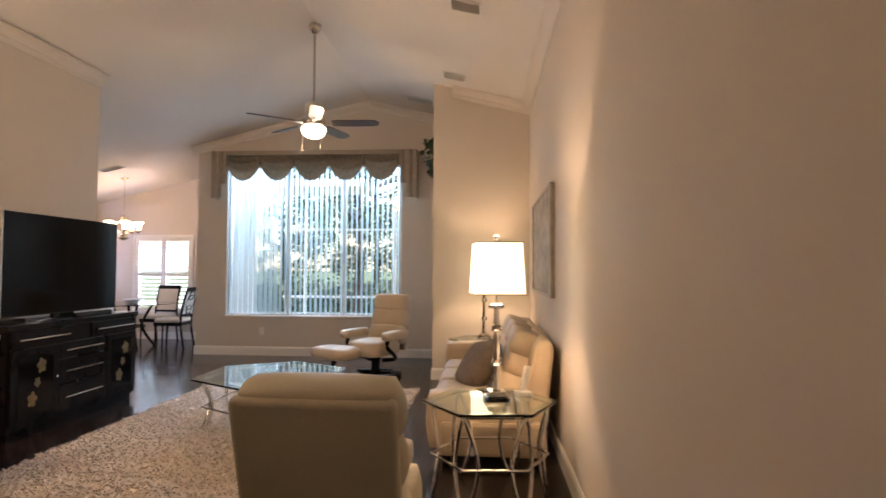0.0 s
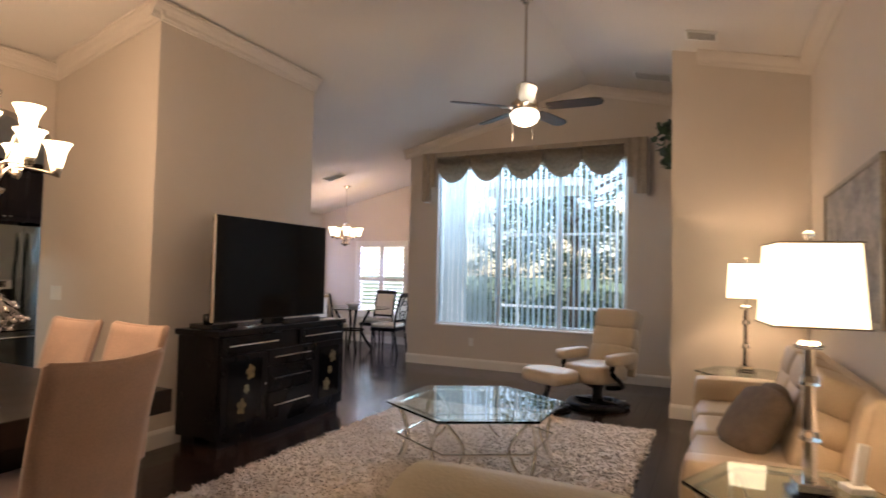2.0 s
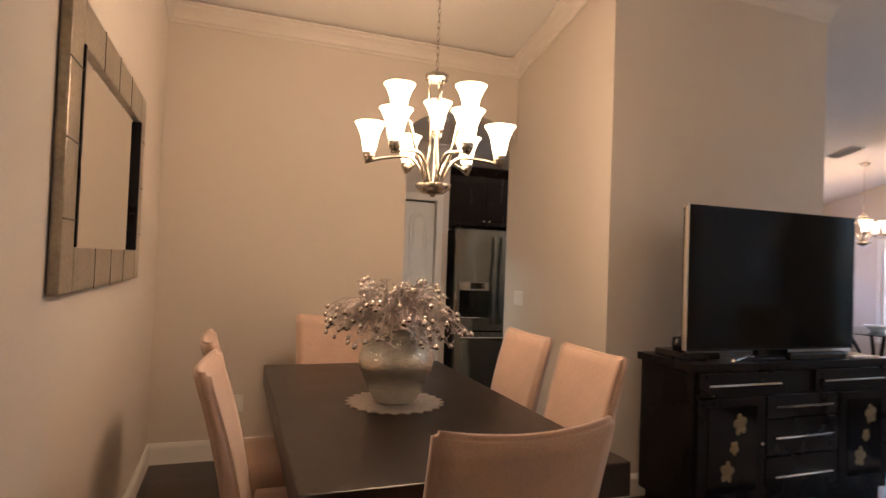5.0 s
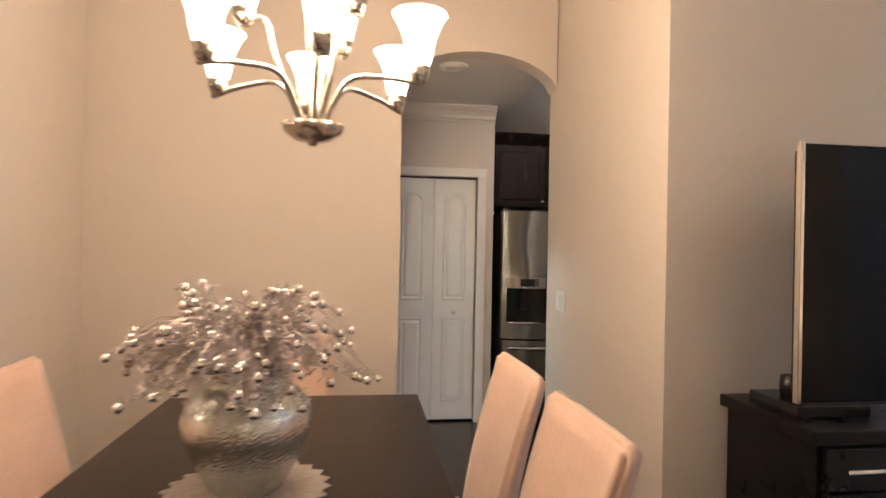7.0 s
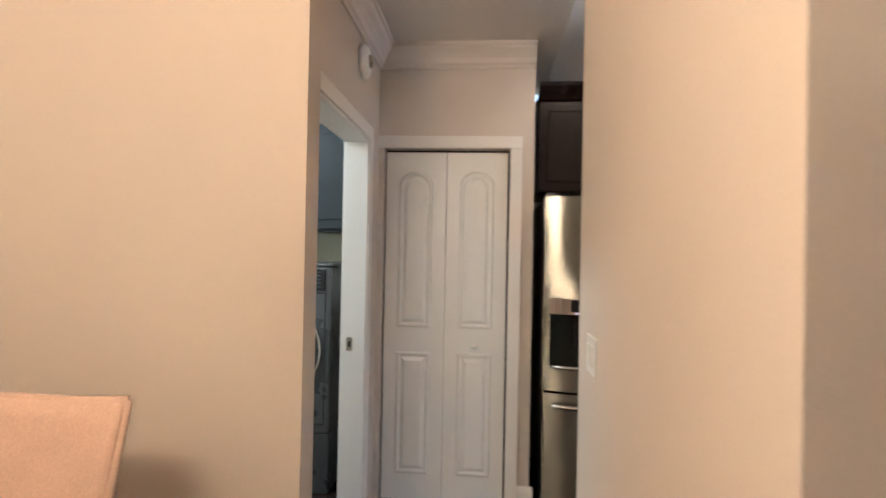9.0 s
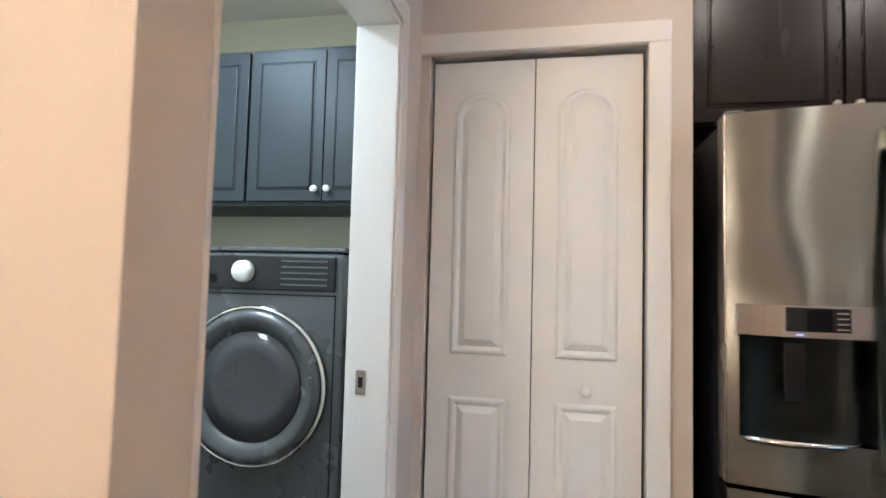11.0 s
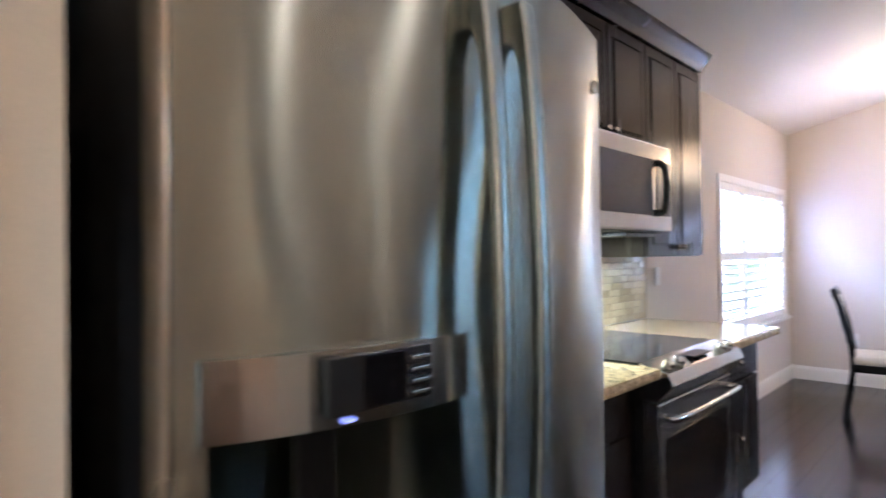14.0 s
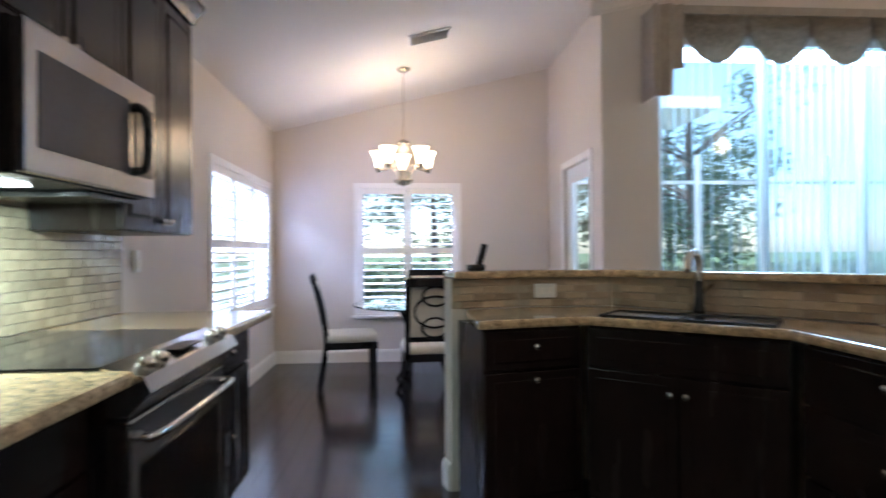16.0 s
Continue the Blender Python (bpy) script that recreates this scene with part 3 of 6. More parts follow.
# rug of many tufts
b = bm_box(-2.58, -0.17, 3.40, 7.20, 0.0, 0.014, 0.005)
rug = single("shag_rug", b, SHAG, "cream shag rug under the coffee table", "rug")
verts, faces = [], []
rng = random.Random(4)
for i in range(42000):
    x, y = rng.uniform(-2.60, -0.15), rng.uniform(3.38, 7.22)
    a, hgt, w = rng.uniform(0, 6.283), rng.uniform(0.012, 0.026), rng.uniform(0.010, 0.020)
    lx, ly = rng.uniform(-0.035, 0.035), rng.uniform(-0.035, 0.035)
    n0 = len(verts)
    verts += [(x - w * math.cos(a), y - w * math.sin(a), 0.006), (x + w * math.cos(a), y + w * math.sin(a), 0.006), (x + lx, y + ly, 0.006 + hgt)]
    faces.append((n0, n0 + 1, n0 + 2))
me = bpy.data.meshes.new("tufts")
me.from_pydata(verts, [], faces)
me.materials.append(SHAG)
tuft = new("pile", me)
tuft.parent = rug
tagged(tuft, "", "", "", "stuff")

# sofa
t = thing("sofa", "cream leather sofa with rolled cushions against the wall", "sofa")
part("frame", bm_box(0.28, 1.02, 4.78, 6.86, 0.06, 0.30, 0.03), CREAM, t)
for y0, y1 in ((5.00, 5.55), (5.56, 6.10), (6.11, 6.64)):
    part("seat_cushion", bm_pad(0.20, 0.84, y0, y1, 0.26, 0.46, 0.35), CREAM, t, soft=True)
    for z0, z1, dep in ((0.0, 0.22, 0.12), (0.19, 0.37, 0.11), (0.34, 0.53, 0.13)):
        b = bm_pad(-dep, dep * 0.8, y0, y1, z0, z1, 0.42)
        bmesh.ops.transform(b, matrix=Matrix.Translation((0.76, 0, 0.39)) @ Matrix.Rotation(radians(19), 4, 'Y'), verts=b.verts[:])
        part("headrest" if z0 > 0.3 else "back_cushion", b, CREAM, t, soft=True)
b = bm_prism([(0.80, 0.10), (1.00, 0.10), (1.075, 0.80), (1.06, 0.86), (0.98, 0.87), (0.93, 0.82)], 2.00, "y", 4.84, 0.03)
part("back", b, CREAM, t, soft=True)
part("piping", bm_tube(smooth_line([(0.84, 4.836, 0.30), (0.93, 4.836, 0.66), (0.965, 4.836, 0.82)], 4), 0.006, 6), CREAM, t)
for y0, y1, top in ((4.80, 4.99, 0.50), (6.65, 6.90, 0.61)):
    part("arm", bm_pad(0.18, 0.94, y0, y1, 0.10, top, 0.22), CREAM, t, soft=True)
for x in (0.32, 0.96):
    for y in (4.86, 6.78):
        part("foot", bm_box(x - 0.03, x + 0.03, y - 0.03, y + 0.03, 0, 0.07, 0.005), BLACKW, t)
for at, rz, tilt in (((0.53, 5.40, 0.59), 24, 34), ((0.57, 5.62, 0.59), 4, 38)):
    b = bm_pad(-0.075, 0.075, -0.20, 0.20, -0.20, 0.20, 0.62)
    bmesh.ops.transform(b, matrix=pose(*at, 0, tilt, rz), verts=b.verts[:])
    single("throw_pillow", b, PILLOW, "brown patterned throw pillow leaning on the sofa", "pillow", group="pillows on the sofa", soft=True)


def recliner(name, label, at, turn, leather, w=0.62, bh=1.0, arm=0.04):
    t = thing(name, label, "armchair", at, turn)
    part("base_ring", bm_lathe([(0.20, 0.0), (0.33, 0.0), (0.34, 0.025), (0.32, 0.05), (0.21, 0.05), (0.20, 0.0)], 32), BLACKW, t, "dark wooden swivel ring", soft=True)
    part("pedestal", bm_lathe([(0.07, 0.05), (0.05, 0.14), (0.07, 0.27), (0, 0.27)], 16), BLACKW, t, soft=True)
    part("base_bar", bm_box(-0.26, 0.26, -0.04, 0.04, 0.03, 0.07, 0.01), BLACKW, t)
    part("seat", bm_pad(-w / 2 + 0.03, w / 2 - 0.03, -0.26, 0.34, 0.27, 0.47, 0.4), leather, t, soft=True)
    for i, (z0, z1, dep) in enumerate(((0.0, 0.26, 0.19), (0.22, 0.48, 0.17), (0.44, 0.68, 0.19))):
        b = bm_pad(-w / 2 + 0.01, w / 2 - 0.01, -dep / 2, dep / 2, z0 * bh, z1 * bh, 0.38)
        bmesh.ops.transform(b, matrix=Matrix.Translation((0, -0.26, 0.38)) @ Matrix.Rotation(radians(15), 4, 'X'), verts=b.verts[:])
        part("back_cushion" if i < 2 else "headrest", b, leather, t, soft=True)
    b = bm_box(-w / 2 + 0.015, w / 2 - 0.015, -0.115, -0.055, -0.06, 0.655 * bh, 0.025, 3)
    bmesh.ops.transform(b, matrix=Matrix.Translation((0, -0.26, 0.38)) @ Matrix.Rotation(radians(15), 4, 'X'), verts=b.verts[:])
    part("back_panel", b, leather, t, soft=True)
    for sx in (-1, 1):
        b = bm_pad(sx * (w / 2 + arm) - 0.065, sx * (w / 2 + arm) + 0.065, -0.22, 0.28, 0.48, 0.59, 0.4)
        part("armrest", b, leather, t, soft=True)
        x = sx * (w / 2 + arm - 0.01)
        part("arm_support", bm_tube(smooth_line([(x, 0.18, 0.50), (x, 0.20, 0.40), (x, 0.05, 0.30), (x * 0.8, -0.08, 0.22), (x * 0.3, -0.02, 0.20)], 4), 0.026, 8), BLACKW, t, soft=True)
    return t


recliner("recliner", "cream leather recliner with dark wooden swivel base beside the window", (-0.80, 8.00, 0), 158, CREAM, 0.53, 0.97)
recliner("recliner", "pale leather recliner seen from behind on the rug", (0.03, 3.17, 0), -2, SAGE, 0.61, 0.90, -0.14)
t = thing("ottoman", "cream leather footstool on a dark wooden base", "footstool", (-1.22, 7.62, 0), 150)
part("cushion", bm_pad(-0.27, 0.27, -0.20, 0.20, 0.27, 0.42, 0.5), CREAM, t, soft=True)
part("base_ring", bm_lathe([(0.13, 0.0), (0.22, 0.0), (0.225, 0.02), (0.21, 0.04), (0.14, 0.04), (0.13, 0.0)], 24), BLACKW, t, soft=True)
part("pedestal", bm_tube([(0, 0.16, 0.03), (0, 0.05, 0.16), (0, 0, 0.29)], 0.03, 8), BLACKW, t)

# console and television
t = thing("media_console", "black lacquered sideboard with gold flower glass doors and steel pulls", "sideboard")
CX = -3.05
part("body", bm_box(-3.48, CX, 4.90, 6.50, 0.08, 0.86, 0.004), BLACKW, t)
part("top", bm_box(-3.50, CX + 0.02, 4.88, 6.52, 0.861, 0.905, 0.005), BLACKW, t)
part("plinth", bm_box(-3.46, CX - 0.02, 4.94, 6.46, 0.0, 0.079), BLACKW, t)


def front(y0, y1, z0, z1, nm, pull=True):
    d = part(nm, bm_box(CX + 0.001, CX + 0.02, y0, y1, z0, z1, 0.003), BLACKW, t)
    if pull:
        part("handle", bm_box(CX + 0.028, CX + 0.038, y0 + 0.06, y1 - 0.06, (z0 + z1) / 2 - 0.006, (z0 + z1) / 2 + 0.006, 0.002), CHROME, d, "slim polished steel pull")
    return d


front(4.92, 5.58, 0.72, 0.85, "drawer")
front(5.82, 6.48, 0.72, 0.85, "drawer")
for z0, z1 in ((0.58, 0.71), (0.36, 0.57), (0.13, 0.35)):
    front(5.43, 6.02, z0, z1, "drawer")
for y0, y1 in ((4.92, 5.42), (6.03, 6.48)):
    d = front(y0, y1, 0.13, 0.71, "glass_door", False)
    part("pane", bm_box(CX + 0.0205, CX + 0.024, y0 + 0.07, y1 - 0.07, 0.18, 0.66), SCREEN, d, "smoked glass pane")
    for cz, cy in ((0.56, (y0 + y1) / 2 + 0.05), (0.30, (y0 + y1) / 2 - 0.04), (0.43, (y0 + y1) / 2 + 0.01)):
        pts = []
        for k in range(40):
            a = k * math.pi / 20
            rr = (0.052 if cz != 0.43 else 0.034) * (0.62 + 0.38 * abs(math.cos(2.5 * a + cz * 9)))
            pts.append((cy + rr * math.cos(a), cz + 1.25 * rr * math.sin(a)))
        part("flower_motif", bm_prism(pts, 0.002, "x", CX + 0.0245), GOLD, d, "gold flower ornament")
part("door_knob", bm_lathe([(0.008, 0), (0.012, 0.01), (0, 0.016)], 10, m=Matrix.Translation((CX + 0.02, 5.39, 0.44)) @ Matrix.Rotation(radians(90), 4, 'Y')), CHROME, t)

t = thing("television", "large black flat screen television on the sideboard", "television")
part("screen_panel", bm_box(-3.12, -3.105, 4.89, 6.25, 0.975, 1.80, 0.004), SCREEN, t)
part("casing", bm_box(-3.165, -3.1205, 4.90, 6.24, 0.985, 1.79, 0.015), BLACKP, t)
part("bezel", bm_box(-3.122, -3.100, 4.876, 4.8895, 0.97, 1.805, 0.002), CHROME, t)
part("bezel", bm_box(-3.122, -3.103, 4.89, 6.25, 0.964, 0.9745, 0.002), BLACKP, t)
part("neck", bm_box(-3.16, -3.12, 5.45, 5.70, 0.92, 1.02, 0.006), BLACKP, t)
part("stand", bm_tube([(-3.06, 5.20, 0.912), (-3.14, 5.40, 0.918), (-3.14, 5.75, 0.918), (-3.06, 5.95, 0.912)], 0.010, 8), CHROME, t)
single("cable_box", bm_box(-3.40, -3.16, 4.93, 5.20, 0.906, 0.945, 0.004), BLACKP, "black media player box on the sideboard", "box")
single("small_speaker", bm_lathe([(0.0, 0), (0.035, 0), (0.04, 0.03), (0.035, 0.07), (0, 0.078)], 16, at=(-3.30, 5.02, 0.946)), BLACKP, "small black round speaker on the box", "speaker", soft=True)
single("soundbar", bm_box(-3.08, -3.035, 5.62, 6.10, 0.906, 0.955, 0.012), BLACKP, "black soundbar on the sideboard", "speaker")
single("remote_control", bm_box(-3.09, -3.05, 6.18, 6.36, 0.906, 0.922, 0.006), WHITEP, "pale remote control on the sideboard", "remote")

# wall art
t = thing("wall_art", "grey abstract textured canvas in a thin silver frame", "painting")
part("canvas", bm_box(1.103, 1.126, 5.30, 6.90, 1.17, 2.02, 0.003), ARTM, t)
for y0, y1, z0, z1 in ((5.26, 5.299, 1.14, 2.05), (6.901, 6.94, 1.14, 2.05), (5.30, 6.90, 1.14, 1.169), (5.30, 6.90, 2.021, 2.05)):
    part("frame_bar", bm_box(1.09, 1.128, y0, y1, z0, z1, 0.004), SILVERF, t)

# mirror
t = thing("wall_mirror", "rectangular mirror in a wide silver leaf frame", "mirror")
part("glass", bm_box(-3.68, -2.55, Y_MIR + 0.012, Y_MIR + 0.018, 1.42, 2.04), MIRROR, t)
for x0, x1, z0, z1 in ((-3.81, -3.67, 1.28, 2.18), (-2.56, -2.42, 1.28, 2.18), (-3.669, -2.561, 1.28, 1.42), (-3.669, -2.561, 2.04, 2.18)):
    part("frame_bar", bm_box(x0, x1, Y_MIR + 0.003, Y_MIR + 0.035, z0, z1, 0.008), SILVERF, t)
for x, z in ((-3.74, 1.50), (-3.74, 1.73), (-3.74, 1.96), (-2.49, 1.50), (-2.49, 1.73), (-2.49, 1.96)):
    part("seam", bm_box(x - 0.069, x + 0.069, Y_MIR + 0.034, Y_MIR + 0.0365, z - 0.0025, z + 0.0025), BLACKW, t)
for x0 in (-3.38, -3.11, -2.84):
    for z0 in (1.35, 2.11):
        part("seam", bm_box(x0 - 0.0025, x0 + 0.0025, Y_MIR + 0.034, Y_MIR + 0.0365, z0 - 0.069, z0 + 0.069), BLACKW, t)
for x0, x1, z0, z1 in ((-3.672, -3.655, 1.42, 2.04), (-2.575, -2.558, 1.42, 2.04)):
    part("inner_lip", bm_box(x0, x1, Y_MIR + 0.003, Y_MIR + 0.04, z0, z1, 0.003), BLACKW, t)

# ceiling fan
FX, FY = -1.23, 6.66
t = thing("ceiling_fan", "nickel ceiling fan with dark blades and a lit bowl light", "fan", (FX, FY, 0))
part("canopy", bm_lathe([(0, RIDGE_Z - 0.10), (0.03, RIDGE_Z - 0.10), (0.065, RIDGE_Z - 0.06), (0.07, RIDGE_Z - 0.012), (0, RIDGE_Z - 0.012)], 24), CHROME, t, soft=True)
part("downrod", bm_tube([(0, 0, 2.98), (0, 0, RIDGE_Z - 0.09)], 0.013, 10), NICKEL, t)
part("coupling", bm_lathe([(0, 2.99), (0.055, 2.985), (0.09, 3.02), (0.085, 3.10), (0.06, 3.12), (0, 3.12)][::1], 20), WHITEP, t, soft=True)
part("motor", bm_lathe([(0, 2.86), (0.10, 2.86), (0.125, 2.89), (0.125, 2.94), (0.09, 2.98), (0, 2.985)], 28), NICKEL, t, soft=True)
part("light_bowl", bm_lathe([(0, 2.735), (0.06, 2.745), (0.11, 2.775), (0.13, 2.82), (0.125, 2.855), (0, 2.855)], 28), GLOBE, t, "glowing frosted glass bowl", soft=True)
for k in range(5):
    a = radians(2 + 72 * k)
    b = bm_prism([(0.20, -0.055), (0.30, -0.068), (0.62, -0.07), (0.68, -0.05), (0.70, 0), (0.68, 0.05), (0.62, 0.07), (0.30, 0.068), (0.20, 0.055)], 0.008, base=-0.004)
    bmesh.ops.transform(b, matrix=Matrix.Rotation(a, 4, 'Z') @ Matrix.Translation((0, 0, 2.90)) @ Matrix.Rotation(radians(-12), 4, 'X'), verts=b.verts[:])
    bl = part("blade", b, ESPRESSO, t)
    b = bm_box(0.10, 0.24, -0.022, 0.022, -0.012, -0.005, 0.002)
    bmesh.ops.transform(b, matrix=Matrix.Rotation(a, 4, 'Z') @ Matrix.Translation((0, 0, 2.90)) @ Matrix.Rotation(radians(11), 4, 'X'), verts=b.verts[:])
    part("blade_iron", b, NICKEL, bl)
for dx in (-0.10, 0.09):
    part("pull_chain", bm_tube([(dx, -0.05, 2.60), (dx, -0.05, 2.86)], 0.0025, 6), NICKEL, t)

# ceiling vents
def vent(at, w, d, turn, label):
    sl = -math.degrees(math.atan(SLOPE)) if at[0] > RIDGE_X else math.degrees(math.atan(SLOPE))
    t = thing("ceiling_vent", label, "vent")
    t.matrix_basis = Matrix.Translation((at[0], at[1], ceil_z(at[0]) - 0.006)) @ Matrix.Rotation(radians(-sl), 4, 'Y') @ Matrix.Rotation(radians(turn), 4, 'Z')
    # black sheet in place of the shaded duct behind the slats
    part("backing", bm_box(-w / 2, w / 2, -d / 2, d / 2, -0.004, 0.0), BLACKP, t)
    for x0, x1, y0, y1 in ((-w / 2 - 0.02, w / 2 + 0.02, -d / 2 - 0.02, -d / 2), (-w / 2 - 0.02, w / 2 + 0.02, d / 2, d / 2 + 0.02), (-w / 2 - 0.02, -w / 2, -d / 2, d / 2), (w / 2, w / 2 + 0.02, -d / 2, d / 2)):
        part("frame_bar", bm_box(x0, x1, y0, y1, -0.012, 0.0, 0.002), WHITEP, t)
    for i in range(6):
        y = -d / 2 + d * (i + 0.5) / 6
        b = bm_box(-w / 2, w / 2, -0.012, 0.012, -0.002, 0.002)
        bmesh.ops.transform(b, matrix=Matrix.Translation((0, y, -0.010)) @ Matrix.Rotation(radians(35), 4, 'X'), verts=b.verts[:])
        part("slat", b, TRIM, t)


vent((0.22, 7.38), 0.24, 0.18, 0, "white metal air vent in the sloped ceiling")
vent((0.42, 5.50), 0.24, 0.18, 0, "white metal air vent in the sloped ceiling")
vent((-0.33, 8.75), 0.40, 0.22, 0, "dark return air vent in the sloped ceiling")
vent((-5.40, 9.45), 0.30, 0.18, 0, "white metal air vent over the breakfast nook")

# hanging ivy beside the column
t = thing("ivy_plant", "dark green trailing ivy in a wall pocket beside the column", "plant", (X_COL, 8.95, 3.02))
part("planter", bm_prism([(-0.12, -0.10), (0.12, -0.10), (0.16, 0.10), (-0.16, 0.10)], -0.14, "x", 0.0, 0.01), TAUPE, t)
lf = bm_prism([(0, -0.03), (0.03, 0), (0.012, 0.045), (0, 0.03), (-0.012, 0.045), (-0.03, 0)], 0.002)
lfm = mesh_of(lf, LEAF)
for i in range(150):
    ob = new("leaf", lfm)
    ob.parent = t
    a = rng.uniform(0, 6.28)
    rr, zz = abs(rng.gauss(0.06, 0.09)), rng.uniform(-0.30, 0.20)
    ob.matrix_basis = pose(-0.04 - rr * abs(math.cos(a)), 0.20 * math.sin(a) * (1 - 0.3 * abs(zz)), zz, rng.uniform(-70, 70), rng.uniform(-70, 70), rng.uniform(0, 360)) @ Matrix.Scale(rng.uniform(1.2, 1.9), 4)

# ---- living room window ----
t = thing("window_1", "wide three-part living room window with a white frame", "window", kind="structure")
x0, x1, z0, z1 = WIN
mulls = (-2.513, -1.616)
for a, b2 in ((x0, x0 + 0.05), (x1 - 0.05, x1), (mulls[0] - 0.03, mulls[0] + 0.03), (mulls[1] - 0.03, mulls[1] + 0.03)):
    part("window_frame", bm_box(a, b2, 9.56, 9.62, z0 + 0.05, z1 - 0.05, 0.004), CAGE, t)
for a, b2 in ((z0, z0 + 0.049), (z1 - 0.049, z1)):
    part("window_frame", bm_box(x0, x1, 9.56, 9.62, a, b2, 0.004), CAGE, t)
part("window_sill", bm_box(x0 - 0.02, x1 + 0.02, 9.475, 9.559, z0 - 0.02, z0 + 0.004, 0.004), TRIM, t)
for a, b2 in ((x0 + 0.05, mulls[0] - 0.03), (mulls[0] + 0.03, mulls[1] - 0.03), (mulls[1] + 0.03, x1 - 0.05)):
    p = part("pane", bm_box(a, b2, 9.588, 9.592, z0 + 0.05, z1 - 0.05), GLASS, t)
    p.visible_shadow = False

t = thing("vertical_blind", "sheer vertical blind with narrow slats hanging open", "blind")
part("head_rail", bm_box(x0, x1, 9.505, 9.545, 2.94, 3.0, 0.003), TRIM, t)
sl = mesh_of(bm_box(-0.043, 0.043, -0.0006, 0.0006, 0.65 - 1.8, 2.935 - 1.8), BLIND)
n = 34
for i in range(n):
    ob = new("slat", sl)
    ob.parent = t
    ob.matrix_basis = pose(x0 + 0.06 + (x1 - x0 - 0.12) * i / (n - 1), 9.525, 1.8, 0, 0, (62 if i < 10 else 80) + rng.uniform(-6, 6))

# valance with swags
t = thing("window_valance", "taupe damask valance with scalloped bronze swags and side tails", "valance")
VY = 9.28
part("board", bm_box(-3.62, -0.46, VY, 9.498, 3.12, 3.17, 0.006), TAUPE, t)
part("header", bm_box(-3.62, -0.46, VY - 0.012, VY - 0.001, 2.93, 3.17, 0.004), TAUPE, t)
xs = [-3.40 + 0.536 * i for i in range(6)]
for a, b2 in zip(xs, xs[1:]):
    b = bmesh.new()
    nx, nz = 16, 10
    g = []
    for j in range(nz + 1):
        row = []
        for i in range(nx + 1):
            u, v = i / nx, j / nz
            sag = 4 * u * (1 - u)
            z = 3.10 - v * (0.14 + 0.26 * sag ** 0.8)
            y = VY - 0.02 - 0.07 * sag * math.sin(v * 2.9) - 0.012 * math.sin(v * 22) * (0.3 + sag)
            row.append(b.verts.new((a + (b2 - a) * u, y, z)))
        g.append(row)
    for j in range(nz):
        for i in range(nx):
            b.faces.new((g[j][i], g[j][i + 1], g[j + 1][i + 1], g[j + 1][i]))
    bmesh.ops.solidify(b, geom=b.faces[:], thickness=0.006)
    part("swag", b, TRIMF, t, "draped bronze patterned swag", soft=True)
for a, b2, zz in ((-3.63, -3.40, 2.44), (-0.68, -0.45, 2.44)):
    b = bmesh.new()
    pts = []
    for i in range(13):
        u = i / 12
        pts.append((a + (b2 - a) * u, VY - 0.03 - 0.02 * math.cos(u * 12.0)))
    for (xa, ya), (xb, yb) in zip(pts, pts[1:]):
        inner = (a < -2)
        fa = (xa - a) / (b2 - a)
        step = 0.0 if (fa < 0.66) == inner or (not inner and fa >= 0.33) else 0.22
        vs = [b.verts.new(q) for q in ((xa, ya, zz + step), (xb, yb, zz + step), (xb, yb, 3.165), (xa, ya, 3.165))]
        b.faces.new(vs)
    bmesh.ops.remove_doubles(b, verts=b.verts[:], dist=0.0005)
    bmesh.ops.solidify(b, geom=b.faces[:], thickness=0.008)
    part("tail", b, TAUPE, t)
    xo = a if a < -2 else b2
    part("return", bm_box(min(xo, xo), xo + 0.012, VY - 0.02, 9.498, zz, 3.165, 0.003), TAUPE, t)


def outlet(name, at, normal, label, switch=0, roll=0):
    """A wall plate; normal is the axis it faces."""
    t = thing(name, label, "switch" if switch else "outlet")
    w = 0.035 * max(1, switch)
    rot = {"x": 90, "-x": -90, "y": 180, "-y": 0}[normal]
    t.matrix_basis = pose(*at, 0, 0, rot) @ Matrix.Rotation(radians(roll), 4, 'Y')
    part("plate", bm_box(-w - 0.002, w + 0.002, -0.006, 0, -0.058, 0.058, 0.003), WHITEP, t)
    if switch:
        for k in range(switch):
            cx = (k - (switch - 1) / 2) * 0.046
            part("rocker", bm_box(cx - 0.016, cx + 0.016, -0.010, -0.005, -0.032, 0.032, 0.002), WHITEP, t)
    else:
        for z in (-0.022, 0.022):
            part("socket", bm_box(-0.015, 0.015, -0.008, -0.005, z - 0.012, z + 0.012, 0.003), TRIM, t)


outlet("light_switch", (-4.68, Y_SW, 1.15), "-y", "white double rocker light switch on the dining room wall", 2)
outlet("wall_outlet", (X_D, 2.55, 0.38), "x", "white wall outlet low on the dining room wall")
outlet("wall_outlet", (-2.90, Y_WIN, 0.38), "-y", "white wall outlet under the living room window")
outlet("wall_outlet", (-6.50, Y_NOOK, 0.45), "-y", "white wall outlet in the breakfast nook")

# ---- dining room ----
t = thing("dining_table", "square-edged dark espresso dining table with a thick top", "table")
part("tabletop", bm_box(-4.10, -2.15, 2.68, 3.77, 0.655, 0.77, 0.006), ESPRESSO, t)
part("apron", bm_box(-3.90, -2.35, 2.86, 3.59, 0.56, 0.654), ESPRESSO, t)
for x in (-3.80, -2.62):
    part("leg", bm_box(x, x + 0.17, 2.95, 3.50, 0.0, 0.559, 0.01), ESPRESSO, t)


